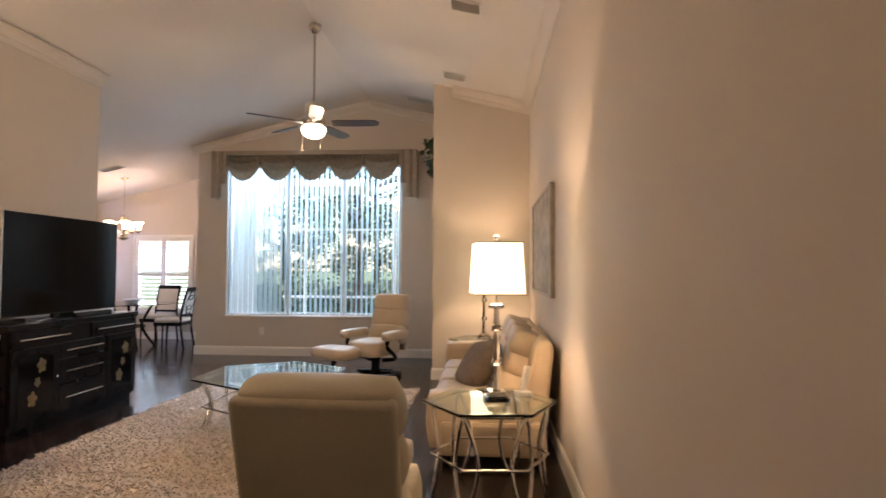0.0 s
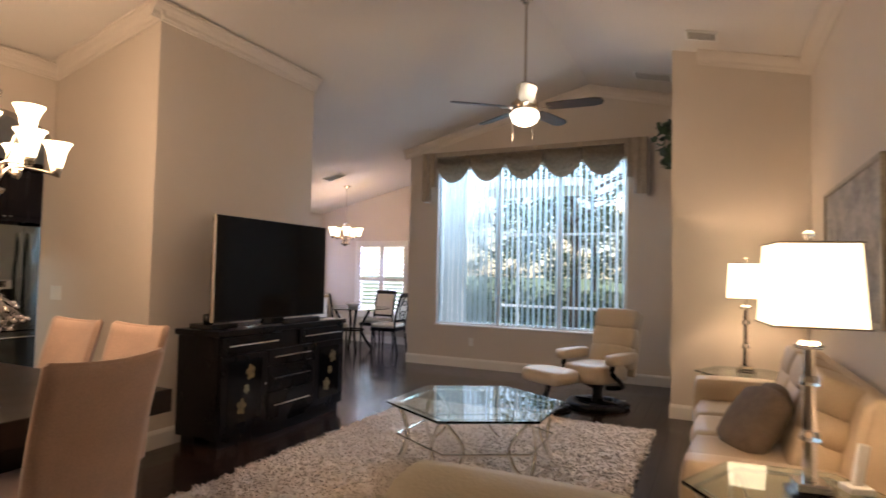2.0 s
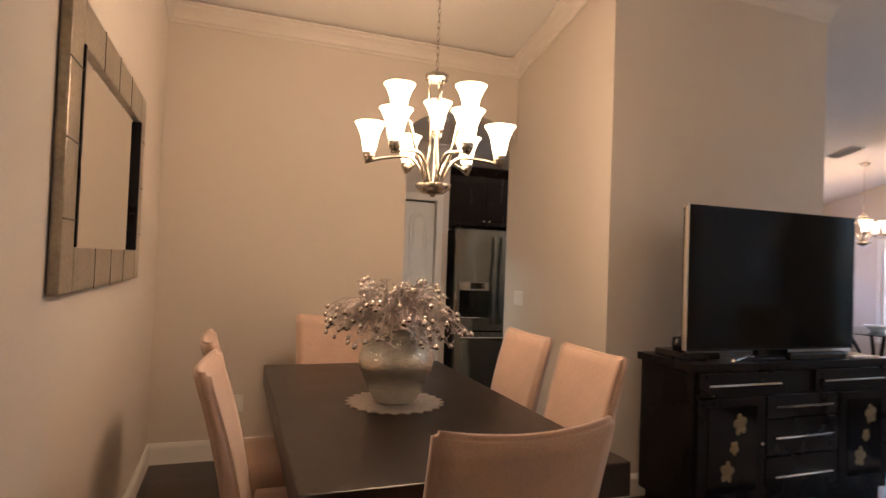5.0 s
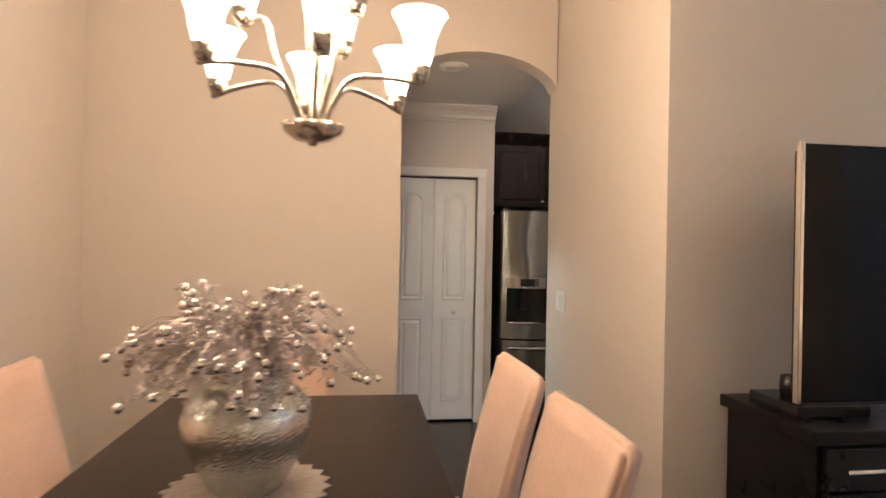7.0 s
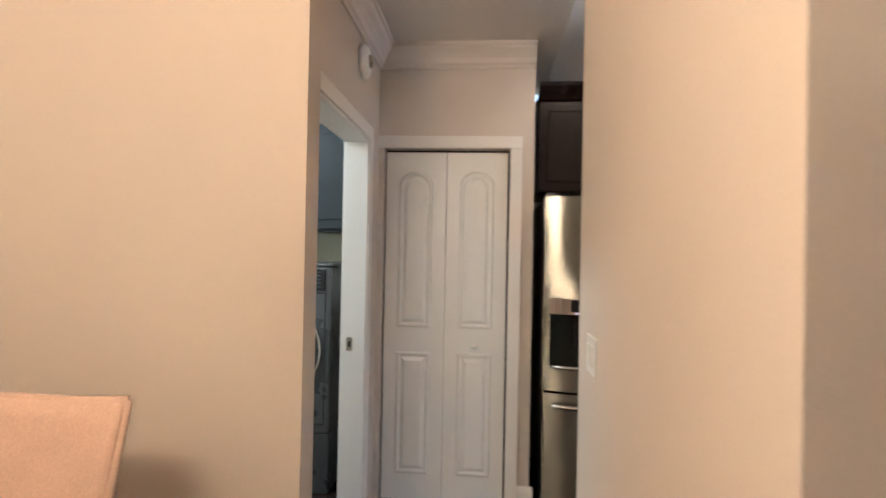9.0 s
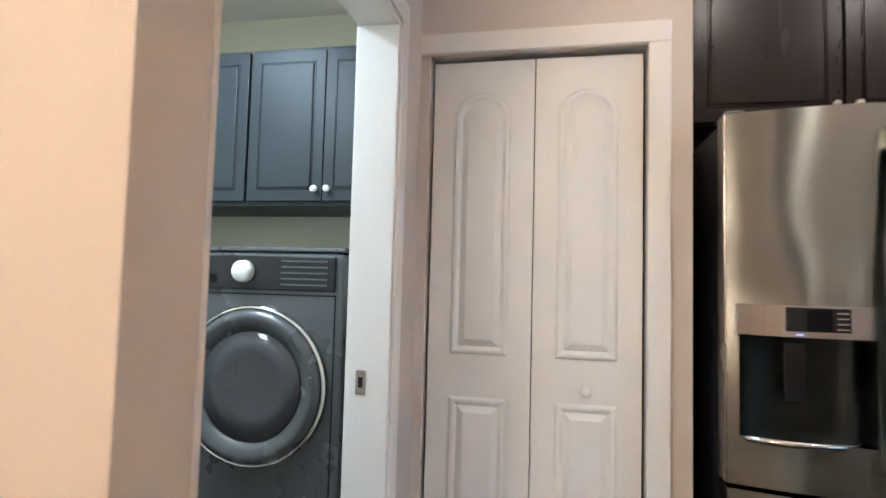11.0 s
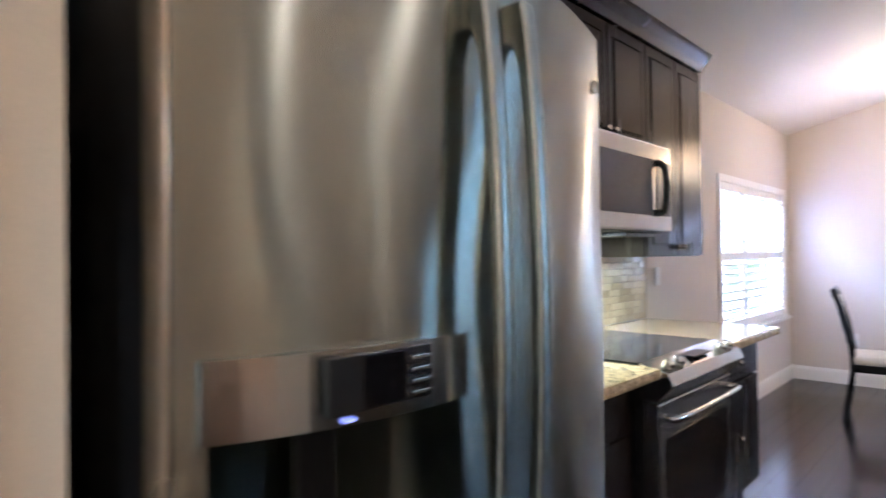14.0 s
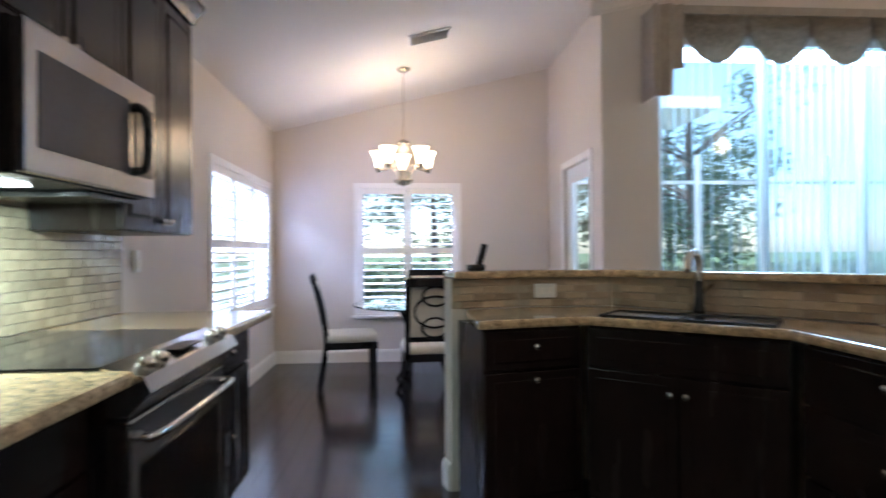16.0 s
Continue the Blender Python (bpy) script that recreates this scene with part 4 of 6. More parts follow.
def dining_chair():
    t = thing("dining_chair", "high-backed parsons chair in blush microsuede at the dining table", "chair", group="chairs round the dining table")
    part("seat", bm_pad(-0.24, 0.24, -0.22, 0.27, 0.34, 0.50, 0.18), PEACH, t, soft=True)
    b = bmesh.new()
    nx, nz, th = 10, 14, 0.075
    grids = []
    for side in (0, 1):
        g = []
        for j in range(nz + 1):
            v = j / nz
            z = 0.30 + 0.73 * v
            hw = 0.225 + 0.022 * v
            row = []
            for i in range(nx + 1):
                u = 2 * i / nx - 1
                lean = -0.20 - 0.05 * v - 0.10 * v * v
                dish = -0.035 * (1 - u * u) * v
                top = 0.018 * u * u if j == nz else 0
                row.append(b.verts.new((hw * u, lean + dish - (th * (1 - 0.4 * v) if side else 0), z + top)))
            g.append(row)
        grids.append(g)
    f, k = grids
    for j in range(nz):
        for i in range(nx):
            b.faces.new((f[j][i], f[j][i + 1], f[j + 1][i + 1], f[j + 1][i]))
            b.faces.new((k[j][i + 1], k[j][i], k[j + 1][i], k[j + 1][i + 1]))
    for j in range(nz):
        b.faces.new((f[j][0], f[j + 1][0], k[j + 1][0], k[j][0]))
        b.faces.new((f[j + 1][nx], f[j][nx], k[j][nx], k[j + 1][nx]))
    for i in range(nx):
        b.faces.new((f[nz][i], f[nz][i + 1], k[nz][i + 1], k[nz][i]))
        b.faces.new((f[0][i + 1], f[0][i], k[0][i], k[0][i + 1]))
    bmesh.ops.recalc_face_normals(b, faces=b.faces[:])
    sharp = [e2 for e2 in b.edges if len(e2.link_faces) == 2 and e2.calc_face_angle() > 1.0]
    bmesh.ops.bevel(b, geom=sharp, offset=0.014, segments=3, affect='EDGES')
    part("backrest", b, PEACH, t, soft=True)
    for x in (-0.19, 0.19):
        for y, dy in ((-0.20, -0.05), (0.21, 0.0)):
            part("leg", bm_tube([(x, y + dy, 0), (x, y, 0.35)], [0.017, 0.025], 4), ESPRESSO, t)
    return t


chair = dining_chair()
chair.matrix_basis = pose(-2.79, 3.68, 0, 0, 0, 180)
for m in (pose(-3.40, 3.68, 0, 0, 0, 180), pose(-3.38, 2.78, 0, 0, 0, 2), pose(-2.70, 2.80, 0, 0, 0, -3), pose(-4.02, 3.13, 0, 0, 0, -90), pose(-2.13, 3.14, 0, 0, 0, 93)):
    copy_thing(chair, m)

# vase and its twigs
single("placemat", bm_prism([((0.215 + 0.012 * math.cos(k * math.pi)) * math.cos(k * math.pi / 24), (0.215 + 0.012 * math.cos(k * math.pi)) * math.sin(k * math.pi / 24)) for k in range(48)], 0.004), DOILY,
       "round silver scalloped placemat on the dining table", "placemat").matrix_basis = pose(-3.09, 3.205, 0.771)
t = thing("vase", "round mercury glass vase on a silver placemat", "vase", (-3.09, 3.205, 0.776))
part("body", bm_lathe([(0, 0), (0.085, 0), (0.10, 0.015), (0.13, 0.07), (0.165, 0.15), (0.172, 0.20), (0.155, 0.25), (0.115, 0.285), (0.10, 0.30), (0.115, 0.325), (0.105, 0.325), (0.09, 0.30), (0, 0.29)], 40), MERC, t, soft=True)
t = thing("twig_bouquet", "dried silver twigs with shiny silver baubles in a vase", "bouquet", (-3.09, 3.19, 1.105))
ball = mesh_of(bm_lathe([(0, -0.011), (0.0078, -0.0078), (0.011, 0), (0.0078, 0.0078), (0, 0.011)], 12), SILVERBALL, True)
rng = random.Random(9)
for i in range(210):
    a, el, L = rng.uniform(0, 6.28), rng.uniform(0.1, 1.35), rng.uniform(0.18, 0.32)
    d = Vector((math.cos(a) * math.cos(el), math.sin(a) * math.cos(el), math.sin(el) * 0.85))
    p0 = Vector((0.05 * math.cos(a), 0.05 * math.sin(a), 0.0))
    p1 = p0 + d * L * 0.55 + Vector((0, 0, 0.05))
    p2 = p0 + d * L + Vector((0, 0, -0.02 - 0.05 * math.cos(el)))
    b = bm_tube(smooth_line([p0, p1, p2], 3), [0.0022] * 6 + [0.001], 4)
    for q in range(12):
        w = rng.uniform(0.35, 1.0)
        c = p0.lerp(p2, w) + Vector((0, 0, 0.05 * (1 - w)))
        e2 = c + Vector((rng.uniform(-1, 1), rng.uniform(-1, 1), rng.uniform(-0.3, 1))) * 0.028
        bm_tube([c, e2], [0.0016, 0.003], 3, bm=b)
    part("twig", b, STICK, t)
    if i % 6 != 3:
        ob = new("bauble", ball)
        ob.parent = t
        ob.location = p2
        ob.scale = [rng.uniform(0.95, 1.35)] * 3


def bell(at, s=1.0, n=20):
    return bm_lathe([(0.0, 0.0), (0.026 * s, 0.0), (0.034 * s, 0.03 * s), (0.042 * s, 0.075 * s), (0.058 * s, 0.115 * s), (0.072 * s, 0.135 * s), (0.069 * s, 0.135 * s), (0.054 * s, 0.112 * s), (0.038 * s, 0.072 * s), (0.02 * s, 0.006 * s), (0, 0.006 * s)], n, at)


def chandelier(label, at, tiers, z_bowl, ceiling, s=1.0):
    t = thing("chandelier", label, "chandelier", (at[0], at[1], 0))
    part("bowl", bm_lathe([(0, z_bowl - 0.012), (0.012, z_bowl - 0.010), (0.014, z_bowl), (0.05 * s, z_bowl + 0.006), (0.078 * s, z_bowl + 0.028), (0.085 * s, z_bowl + 0.048), (0, z_bowl + 0.048)], 24), NICKEL, t, soft=True)
    zt = tiers[-1][1] + 0.20 * s
    for k in range(3):
        a = k * 2.094 + 0.4
        part("stem", bm_tube(smooth_line([(0.045 * s * math.cos(a), 0.045 * s * math.sin(a), z_bowl + 0.04), (0.018 * math.cos(a), 0.018 * math.sin(a), (z_bowl + zt) / 2), (0.04 * s * math.cos(a), 0.04 * s * math.sin(a), zt)], 5), 0.007, 6), NICKEL, t, soft=True)
    part("top_cap", bm_lathe([(0, zt - 0.01), (0.05 * s, zt - 0.01), (0.055 * s, zt + 0.015), (0.02, zt + 0.035), (0, zt + 0.05)], 20), NICKEL, t, soft=True)
    b = bmesh.new()
    z = zt + 0.05
    k = 0
    while z < ceiling - 0.03:
        ring = [(0.006 * math.cos(q * 0.785) * (1 if k % 2 else 0.2), 0.006 * math.cos(q * 0.785) * (0.2 if k % 2 else 1), z + 0.018 + 0.020 * math.sin(q * 0.785)) for q in range(8)]
        bm_tube(ring, 0.0018, 4, bm=b, closed=True)
        z += 0.032
        k += 1
    part("chain", b, NICKEL, t)
    part("canopy", bm_lathe([(0, ceiling - 0.035), (0.03, ceiling - 0.035), (0.062, ceiling - 0.012), (0.065, ceiling - 0.004), (0, ceiling - 0.004)], 24), NICKEL, t, soft=True)
    for r, zs, n, off in tiers:
        for k in range(n):
            a = radians(off + 360 * k / n)
            ca, sa = math.cos(a), math.sin(a)
            pts = [(0.03 * s * ca, 0.03 * s * sa, z_bowl + 0.045), (0.10 * s * ca, 0.10 * s * sa, z_bowl + 0.10 + (zs - z_bowl) * 0.35), (r * 0.72 * ca, r * 0.72 * sa, zs - 0.02), (r * 1.06 * ca, r * 1.06 * sa, zs - 0.045)]
            arm = part("arm", bm_tube(smooth_line(pts, 6), 0.008, 6), NICKEL, t, soft=True)
            part("socket_cup", bm_lathe([(0, zs - 0.042), (0.016 * s, zs - 0.042), (0.026 * s, zs - 0.02), (0.028 * s, zs + 0.004), (0, zs + 0.004)], 14, (r * ca, r * sa, 0)), NICKEL, arm, soft=True)
            part("bell_shade", bell((r * ca, r * sa, zs + 0.005), s), BELL, arm, "glowing frosted glass bell shade", soft=True)


chandelier("nickel chandelier with nine lit glass bell shades over the dining table", (-3.12, 3.36), [(0.31, 1.925, 6, 8), (0.19, 2.085, 3, 38)], 1.735, ceil_z(-3.12), 1.03)
chandelier("small nickel chandelier with five lit bell shades over the nook table", (-5.61, 10.11), [(0.24, 2.00, 5, 20)], 1.83, ceil_z(-5.61), 1.05)


# ---- closet and doorways ----
def arched(w, z0, z1, rise):
    pts = [(-w / 2, z0), (w / 2, z0)]
    for k in range(9):
        u = 1 - k / 8
        pts.append((w * (u - 0.5), z1 - rise + rise * math.sin(u * math.pi) ** 0.6))
    return pts


def moulded_leaf(name, parent, w, h, th, material, panels, knob_x=None):
    """A leaf lying in its own y-z plane, facing +x, hinged at its middle."""
    d = part(name, bm_box(-th, 0, -w / 2, w / 2, 0, h, 0.004), material, parent)
    for z0, z1, rise, pw in panels:
        b = bmesh.new()
        rings = []
        for i, x in ((0.0, -0.001), (0.010, 0.009), (0.018, 0.009), (0.030, 0.001), (0.052, 0.013)):
            rings.append([b.verts.new((x, y, z)) for y, z in arched(pw - 2 * i, z0 + i, z1 - i, rise)])
        for r0, r1 in zip(rings, rings[1:]):
            for k in range(len(r0)):
                j = (k + 1) % len(r0)
                b.faces.new((r0[k], r0[j], r1[j], r1[k]))
        b.faces.new(rings[-1])
        part("panel", b, material, d)
    return d


t = thing("bifold_door", "white bifold closet door with arched raised panels", "door")
LW = (CL_Y1 - CL_Y0 - 0.016) / 2
for i in range(2):
    d = moulded_leaf("leaf", t, LW - 0.003, 2.02, 0.034, DOORW, [(1.00, 1.91, 0.06, 0.20), (0.15, 0.86, 0.0, 0.20)])
    d.location = (X_CL - 0.03, CL_Y0 + 0.008 + LW * (i + 0.5), 0.018)
    if i == 1:
        part("knob", bm_lathe([(0, 0), (0.009, 0), (0.009, 0.012), (0.018, 0.022), (0.020, 0.032), (0.012, 0.042), (0, 0.044)], 16,
                              m=Matrix.Translation((0, 0.0, 0.905)) @ Matrix.Rotation(radians(90), 4, 'Y')), DOORW, d, "round white knob", soft=True)
# black sheet behind the leaves stands in for shade in the closet
setting("closet_dark", bm_box(X_CL - 0.09, X_CL - 0.075, CL_Y0, CL_Y1, 0, 2.055), BLACKP, "black sheet standing in for the shade inside the closet", "closet")


def casing(name, pts, w=0.065, label="white painted door casing"):
    t = thing(name, label, "trim", kind="structure")
    for q in pts:
        part("casing_board", bm_box(*q, 0.004), TRIM, t)
        x0, x1, y0, y1, z0, z1 = q
    return t


casing("trim_closet", [(X_CL + 0.001, X_CL + 0.018, CL_Y1, CL_Y1 + 0.07, 0, 2.055), (X_CL + 0.001, X_CL + 0.018, 3.692, CL_Y1 + 0.07, 2.056, 2.126)])
casing("trim_laundry", [(LD[0] - 0.07, LD[0] - 0.001, 3.691, 3.708, 0, LD[3]), (LD[0] - 0.07, LD[1] + 0.02, 3.691, 3.708, LD[3] + 0.001, LD[3] + 0.07)])
casing("trim_laundry_jamb", [(LD[0], LD[0] + 0.016, 3.565, 3.70, 0, LD[3] - 0.017), (LD[1] - 0.016, LD[1], 3.565, 3.70, 0, LD[3] - 0.017), (LD[0], LD[1], 3.565, 3.70, LD[3] - 0.016, LD[3])])
t = thing("strike_plate", "brass strike plate on the laundry door jamb", "door hardware")
part("plate", bm_box(LD[0] + 0.0165, LD[0] + 0.019, 3.60, 3.63, 0.93, 1.0, 0.001), NICKEL, t)
# no hole is cut: a black chip gives the shade inside it
part("latch_hole", bm_box(LD[0] + 0.0191, LD[0] + 0.0198, 3.608, 3.622, 0.95, 0.98), BLACKP, t)
t = thing("ceiling_light", "small round flush light on the hall ceiling", "lamp", (-5.14, 4.07, 0))
part("trim_ring", bm_lathe([(0.055, HALL_Z - 0.02), (0.09, HALL_Z - 0.012), (0.095, HALL_Z - 0.001), (0.055, HALL_Z - 0.001)], 28), WHITEP, t, soft=True)
part("lens", bm_lathe([(0, HALL_Z - 0.016), (0.054, HALL_Z - 0.014), (0.054, HALL_Z - 0.004), (0, HALL_Z - 0.004)], 24), WHITEP, t)
t = thing("door_chime", "round white chime disc above the laundry doorway", "chime", (-5.70, 3.692, 2.40))
part("body", bm_lathe([(0, 0), (0.085, 0), (0.085, 0.02), (0.07, 0.035), (0.04, 0.04), (0, 0.04)], 28, m=Matrix.Rotation(radians(-90), 4, 'X')), WHITEP, t, soft=True)
part("centre", bm_lathe([(0, 0.04), (0.035, 0.04), (0.03, 0.05), (0, 0.052)], 20, m=Matrix.Rotation(radians(-90), 4, 'X')), NICKEL, t, soft=True)

# ---- laundry ----
def raised_door(name, parent, y0, y1, z0, z1, x, material, knob=None, knob_mat=None):
    """A cabinet door facing +x with a raised panel."""
    d = part(name, bm_box(x, x + 0.019, y0, y1, z0, z1, 0.003), material, parent)
    b = bm_box(x + 0.0185, x + 0.024, y0 + 0.055, y1 - 0.055, z0 + 0.06, z1 - 0.06, 0.005)
    part("panel", b, material, d)
    fr = [(y0 + 0.048, z0 + 0.052), (y1 - 0.048, z0 + 0.052), (y1 - 0.048, z1 - 0.052), (y0 + 0.048, z1 - 0.052)]
    part("bead", bm_tube([(x + 0.019, y, z) for y, z in fr], 0.004, 5, closed=True), material, d)
    if knob:
        part("knob", bm_lathe([(0, 0), (0.006, 0), (0.006, 0.012), (0.015, 0.018), (0.016, 0.026), (0.009, 0.032), (0, 0.033)], 14,
                              m=Matrix.Translation((x + 0.019, knob[0], knob[1])) @ Matrix.Rotation(radians(90), 4, 'Y')), knob_mat or NICKEL, d, soft=True)
    return d


SMOKED = mat("smoked_door_glass", (0.055, 0.055, 0.06), 0.12, var=0.05, bump=0)
LX = -6.575
for i, (y0, y1) in enumerate(((2.08, 2.80), (2.80, 3.53))):
    t = thing("wall_cabinet", "slate grey laundry wall cabinet with raised panel doors", "cabinet", group="laundry wall cabinets")
    part("body", bm_box(X_K + 0.065, LX - 0.001, y0 + 0.001, y1 - 0.001, 1.58, 2.29, 0.002), GREYCAB, t)
    ym = (y0 + y1) / 2
    raised_door("door", t, y0 + 0.006, ym - 0.002, 1.60, 2.275, LX, GREYCAB, (ym - 0.03, 1.65), WHITEP)
    raised_door("door", t, ym + 0.002, y1 - 0.006, 1.60, 2.275, LX, GREYCAB, (ym + 0.03, 1.65), WHITEP)


def front_loader(name, label, y0, y1, xf):
    t = thing(name, label, "appliance")
    ym = (y0 + y1) / 2
    part("pedestal", bm_box(xf - 0.70, xf - 0.01, y0, y1, 0, 0.36, 0.01), DRYER, t)
    part("body", bm_box(xf - 0.72, xf, y0, y1, 0.362, 1.36, 0.018, 3), DRYER, t)
    part("top_cover", bm_box(xf - 0.72, xf + 0.003, y0 - 0.003, y1 + 0.003, 1.361, 1.378, 0.006), DRYER, t)
    c = part("control_panel", bm_box(xf, xf + 0.012, y0 + 0.03, y1 - 0.03, 1.215, 1.345, 0.006), BLACKP, t)
    part("display", bm_box(xf + 0.0121, xf + 0.014, y0 + 0.05, y0 + 0.18, 1.24, 1.27), SCREEN, c)
    part("dial", bm_lathe([(0, 0), (0.042, 0), (0.04, 0.025), (0.034, 0.032), (0, 0.034)], 28, m=Matrix.Translation((xf + 0.012, ym - 0.05, 1.285)) @ Matrix.Rotation(radians(90), 4, 'Y')), WHITEP, c, "round white dial", soft=True)
    for k in range(5):
        part("button", bm_box(xf + 0.0121, xf + 0.014, ym + 0.10, y1 - 0.06, 1.235 + 0.022 * k, 1.241 + 0.022 * k), DRYER, c)
    m = Matrix.Translation((xf, ym, 0.86)) @ Matrix.Rotation(radians(90), 4, 'Y')
    d = part("door_ring", bm_lathe([(0.20, 0), (0.285, 0), (0.284, 0.03), (0.27, 0.05), (0.248, 0.05), (0.215, 0.035), (0.20, 0.02)], 44, m=m), DRYER, t, "graphite door ring", soft=True)
    part("door_band", bm_lathe([(0.286, 0.002), (0.298, 0.002), (0.298, 0.022), (0.290, 0.034), (0.286, 0.03)], 44, m=m), CHROME, d, "bright metal band", soft=True)
    part("door_glass", bm_lathe([(0, 0.012), (0.12, 0.018), (0.201, 0.03), (0.201, 0.002), (0, 0.002)], 40, m=m), SMOKED, d, soft=True)
    part("door_pull", bm_box(xf + 0.03, xf + 0.058, ym - 0.30, ym - 0.265, 0.78, 0.94, 0.01), BLACKP, d)
    part("front_seam", bm_tube([(xf + 0.001, y0 + 0.03, 1.20), (xf + 0.001, y1 - 0.03, 1.20), (xf + 0.001, y1 - 0.03, 0.42), (xf + 0.001, y0 + 0.03, 0.42)], 0.004, 5, closed=True), BLACKP, t)


front_loader("dryer", "graphite front-loading dryer on a pedestal in the laundry", 2.715, 3.405, -6.24)
front_loader("washer", "graphite front-loading washer on a pedestal in the laundry", 2.005, 2.695, -6.20)

# ---- kitchen ----
FRIDGE = mat("refrigerator_steel", (0.30, 0.31, 0.285), 0.25, metal=1.0, var=0.02, scale=1.5, fine=6, bump=0)
_b = FRIDGE.node_tree.nodes["Principled BSDF"]
_b.inputs["Anisotropic"].default_value = 1.0
_up = FRIDGE.node_tree.nodes.new("ShaderNodeCombineXYZ")
_up.inputs[2].default_value = 1.0
FRIDGE.node_tree.links.new(_up.outputs[0], _b.inputs["Tangent"])
FX0, FYL, FYR = -6.02, 4.645, 5.495


def fr_x(y):
    u = (y - (FYL + FYR) / 2) / ((FYR - FYL) / 2)
    return FX0 + 0.065 * (1 - u * u)


def fr_skin(y, z):
    """The door skin: bowed across, pulled in round the dispenser and faintly dented."""
    k = math.exp(-((z - 1.16) / 0.20) ** 2)
    d = 0.013 * k * math.exp(-((y - 4.875) / 0.115) ** 2)
    d += 0.0016 * math.exp(-((z - 1.47) / 0.10) ** 2) * math.sin((y - 4.70) * 20.0)
    d += 0.0010 * math.sin(z * 7.0 + y * 9.0) + 0.0008 * math.sin(z * 13.0 - y * 16.0)
    return fr_x(y) + d


def fr_piece(bm, y0, y1, z0, z1, back=None, n=16):
    """A door panel: a fine curved skin in front, with edges going back."""
    b0 = FX0 - 0.07 if back is None else back
    m = max(2, round((z1 - z0) / 0.03))
    g = [[bm.verts.new((fr_skin(y0 + (y1 - y0) * i / n, z0 + (z1 - z0) * j / m), y0 + (y1 - y0) * i / n, z0 + (z1 - z0) * j / m)) for i in range(n + 1)] for j in range(m + 1)]
    for j in range(m):
        for i in range(n):
            bm.faces.new((g[j][i], g[j][i + 1], g[j + 1][i + 1], g[j + 1][i])).smooth = True
    rim = [v.co.copy() for v in g[0]] + [g[j][n].co.copy() for j in range(1, m + 1)] + [v.co.copy() for v in g[m][:n][::-1]] + [g[j][0].co.copy() for j in range(m - 1, 0, -1)]
    f = [bm.verts.new(c) for c in rim]
    k = [bm.verts.new((b0, c.y, c.z)) for c in rim]
    for i in range(len(f)):
        j = (i + 1) % len(f)
        bm.faces.new((f[i], f[j], k[j], k[i]))


t = thing("refrigerator", "stainless steel french door refrigerator with a dispenser", "refrigerator")
part("case", bm_box(-6.95, FX0 - 0.075, FYL + 0.004, FYR - 0.004, 0.03, 1.765, 0.006), BLACKP, t, "black painted case")
ym = (FYL + FYR) / 2
DY0, DY1, DZ0, DZ1 = FYL + 0.03, FYL + 0.345, 0.86, 1.145
b = bmesh.new()
fr_piece(b, FYL, ym - 0.003, DZ1, 1.77, n=24)
fr_piece(b, FYL, DY0, DZ0, DZ1, n=3)
fr_piece(b, DY1, ym - 0.003, DZ0, DZ1, n=5)
fr_piece(b, FYL, ym - 0.003, 0.725, DZ0, n=24)
ld = part("left_door", b, FRIDGE, t)
b = bmesh.new()
fr_piece(b, ym + 0.003, FYR, 0.725, 1.77)
rd = part("right_door", b, FRIDGE, t)
b = bmesh.new()
fr_piece(b, FYL, FYR, 0.09, 0.712, n=14)
fd = part("freezer_drawer", b, FRIDGE, t)
part("edge_strip", bm_box(FX0 - 0.069, FX0 - 0.001, FYL - 0.006, FYL - 0.0005, 0.725, 1.77, 0.002), NICKEL, ld)
bow = [((DY0 + DY1) / 2 + (DY1 - DY0) / 2 * math.cos(math.pi * k / 20), FX0 + 0.012 - 0.078 * max(0.0, math.sin(math.pi * k / 20)) ** 0.7) for k in range(21)]
b = bmesh.new()
lo, hi = [b.verts.new((x, y, DZ0)) for y, x in bow], [b.verts.new((x, y, DZ1)) for y, x in bow]
for k in range(20):
    b.faces.new((lo[k], lo[k + 1], hi[k + 1], hi[k]))
bmesh.ops.solidify(b, geom=b.faces[:], thickness=0.002)
part("dispenser_recess", b, FRIDGE, ld, "curved steel dispenser recess", soft=True)
part("dispenser_paddle", bm_box(FX0 - 0.054, FX0 - 0.035, DY0 + 0.13, DY0 + 0.19, 0.95, 1.12, 0.004), BLACKP, ld)
part("dispenser_tray", bm_lathe([(0, 0), (0.15, 0), (0.155, 0.01), (0.14, 0.02), (0, 0.016)], 28, m=Matrix.Translation((FX0 - 0.01, (DY0 + DY1) / 2, DZ0 - 0.012)) @ Matrix.Diagonal((0.55, 1.0, 1, 1))), STEEL, ld, soft=True)
b = bmesh.new()
pts = [(fr_x(DY0 - 0.01) + 0.001, DY0 - 0.01)] + [(fr_x(DY0 + (DY1 - DY0) * k / 10) + 0.028 - 0.016 * (2 * k / 10 - 1) ** 2, DY0 - 0.01 + (DY1 - DY0 + 0.02) * k / 10) for k in range(11)] + [(fr_x(DY1 + 0.01) + 0.001, DY1 + 0.01)]
bm_prism(pts, 0.085, "z", 1.14, bm=b)
cp = part("control_panel", b, STEEL, ld)
yc = (DY0 + DY1) / 2


def on_panel(nm, y0, y1, z0, z1, material):
    x = fr_x((y0 + y1) / 2) + 0.028 - 0.016 * ((y0 + y1 - DY0 - DY1) / (DY1 - DY0)) ** 2
    part(nm, bm_box(x - 0.008, x + (0.006 if nm == "keypad" else 0.0075), y0, y1, z0, z1, 0.001), material, cp)


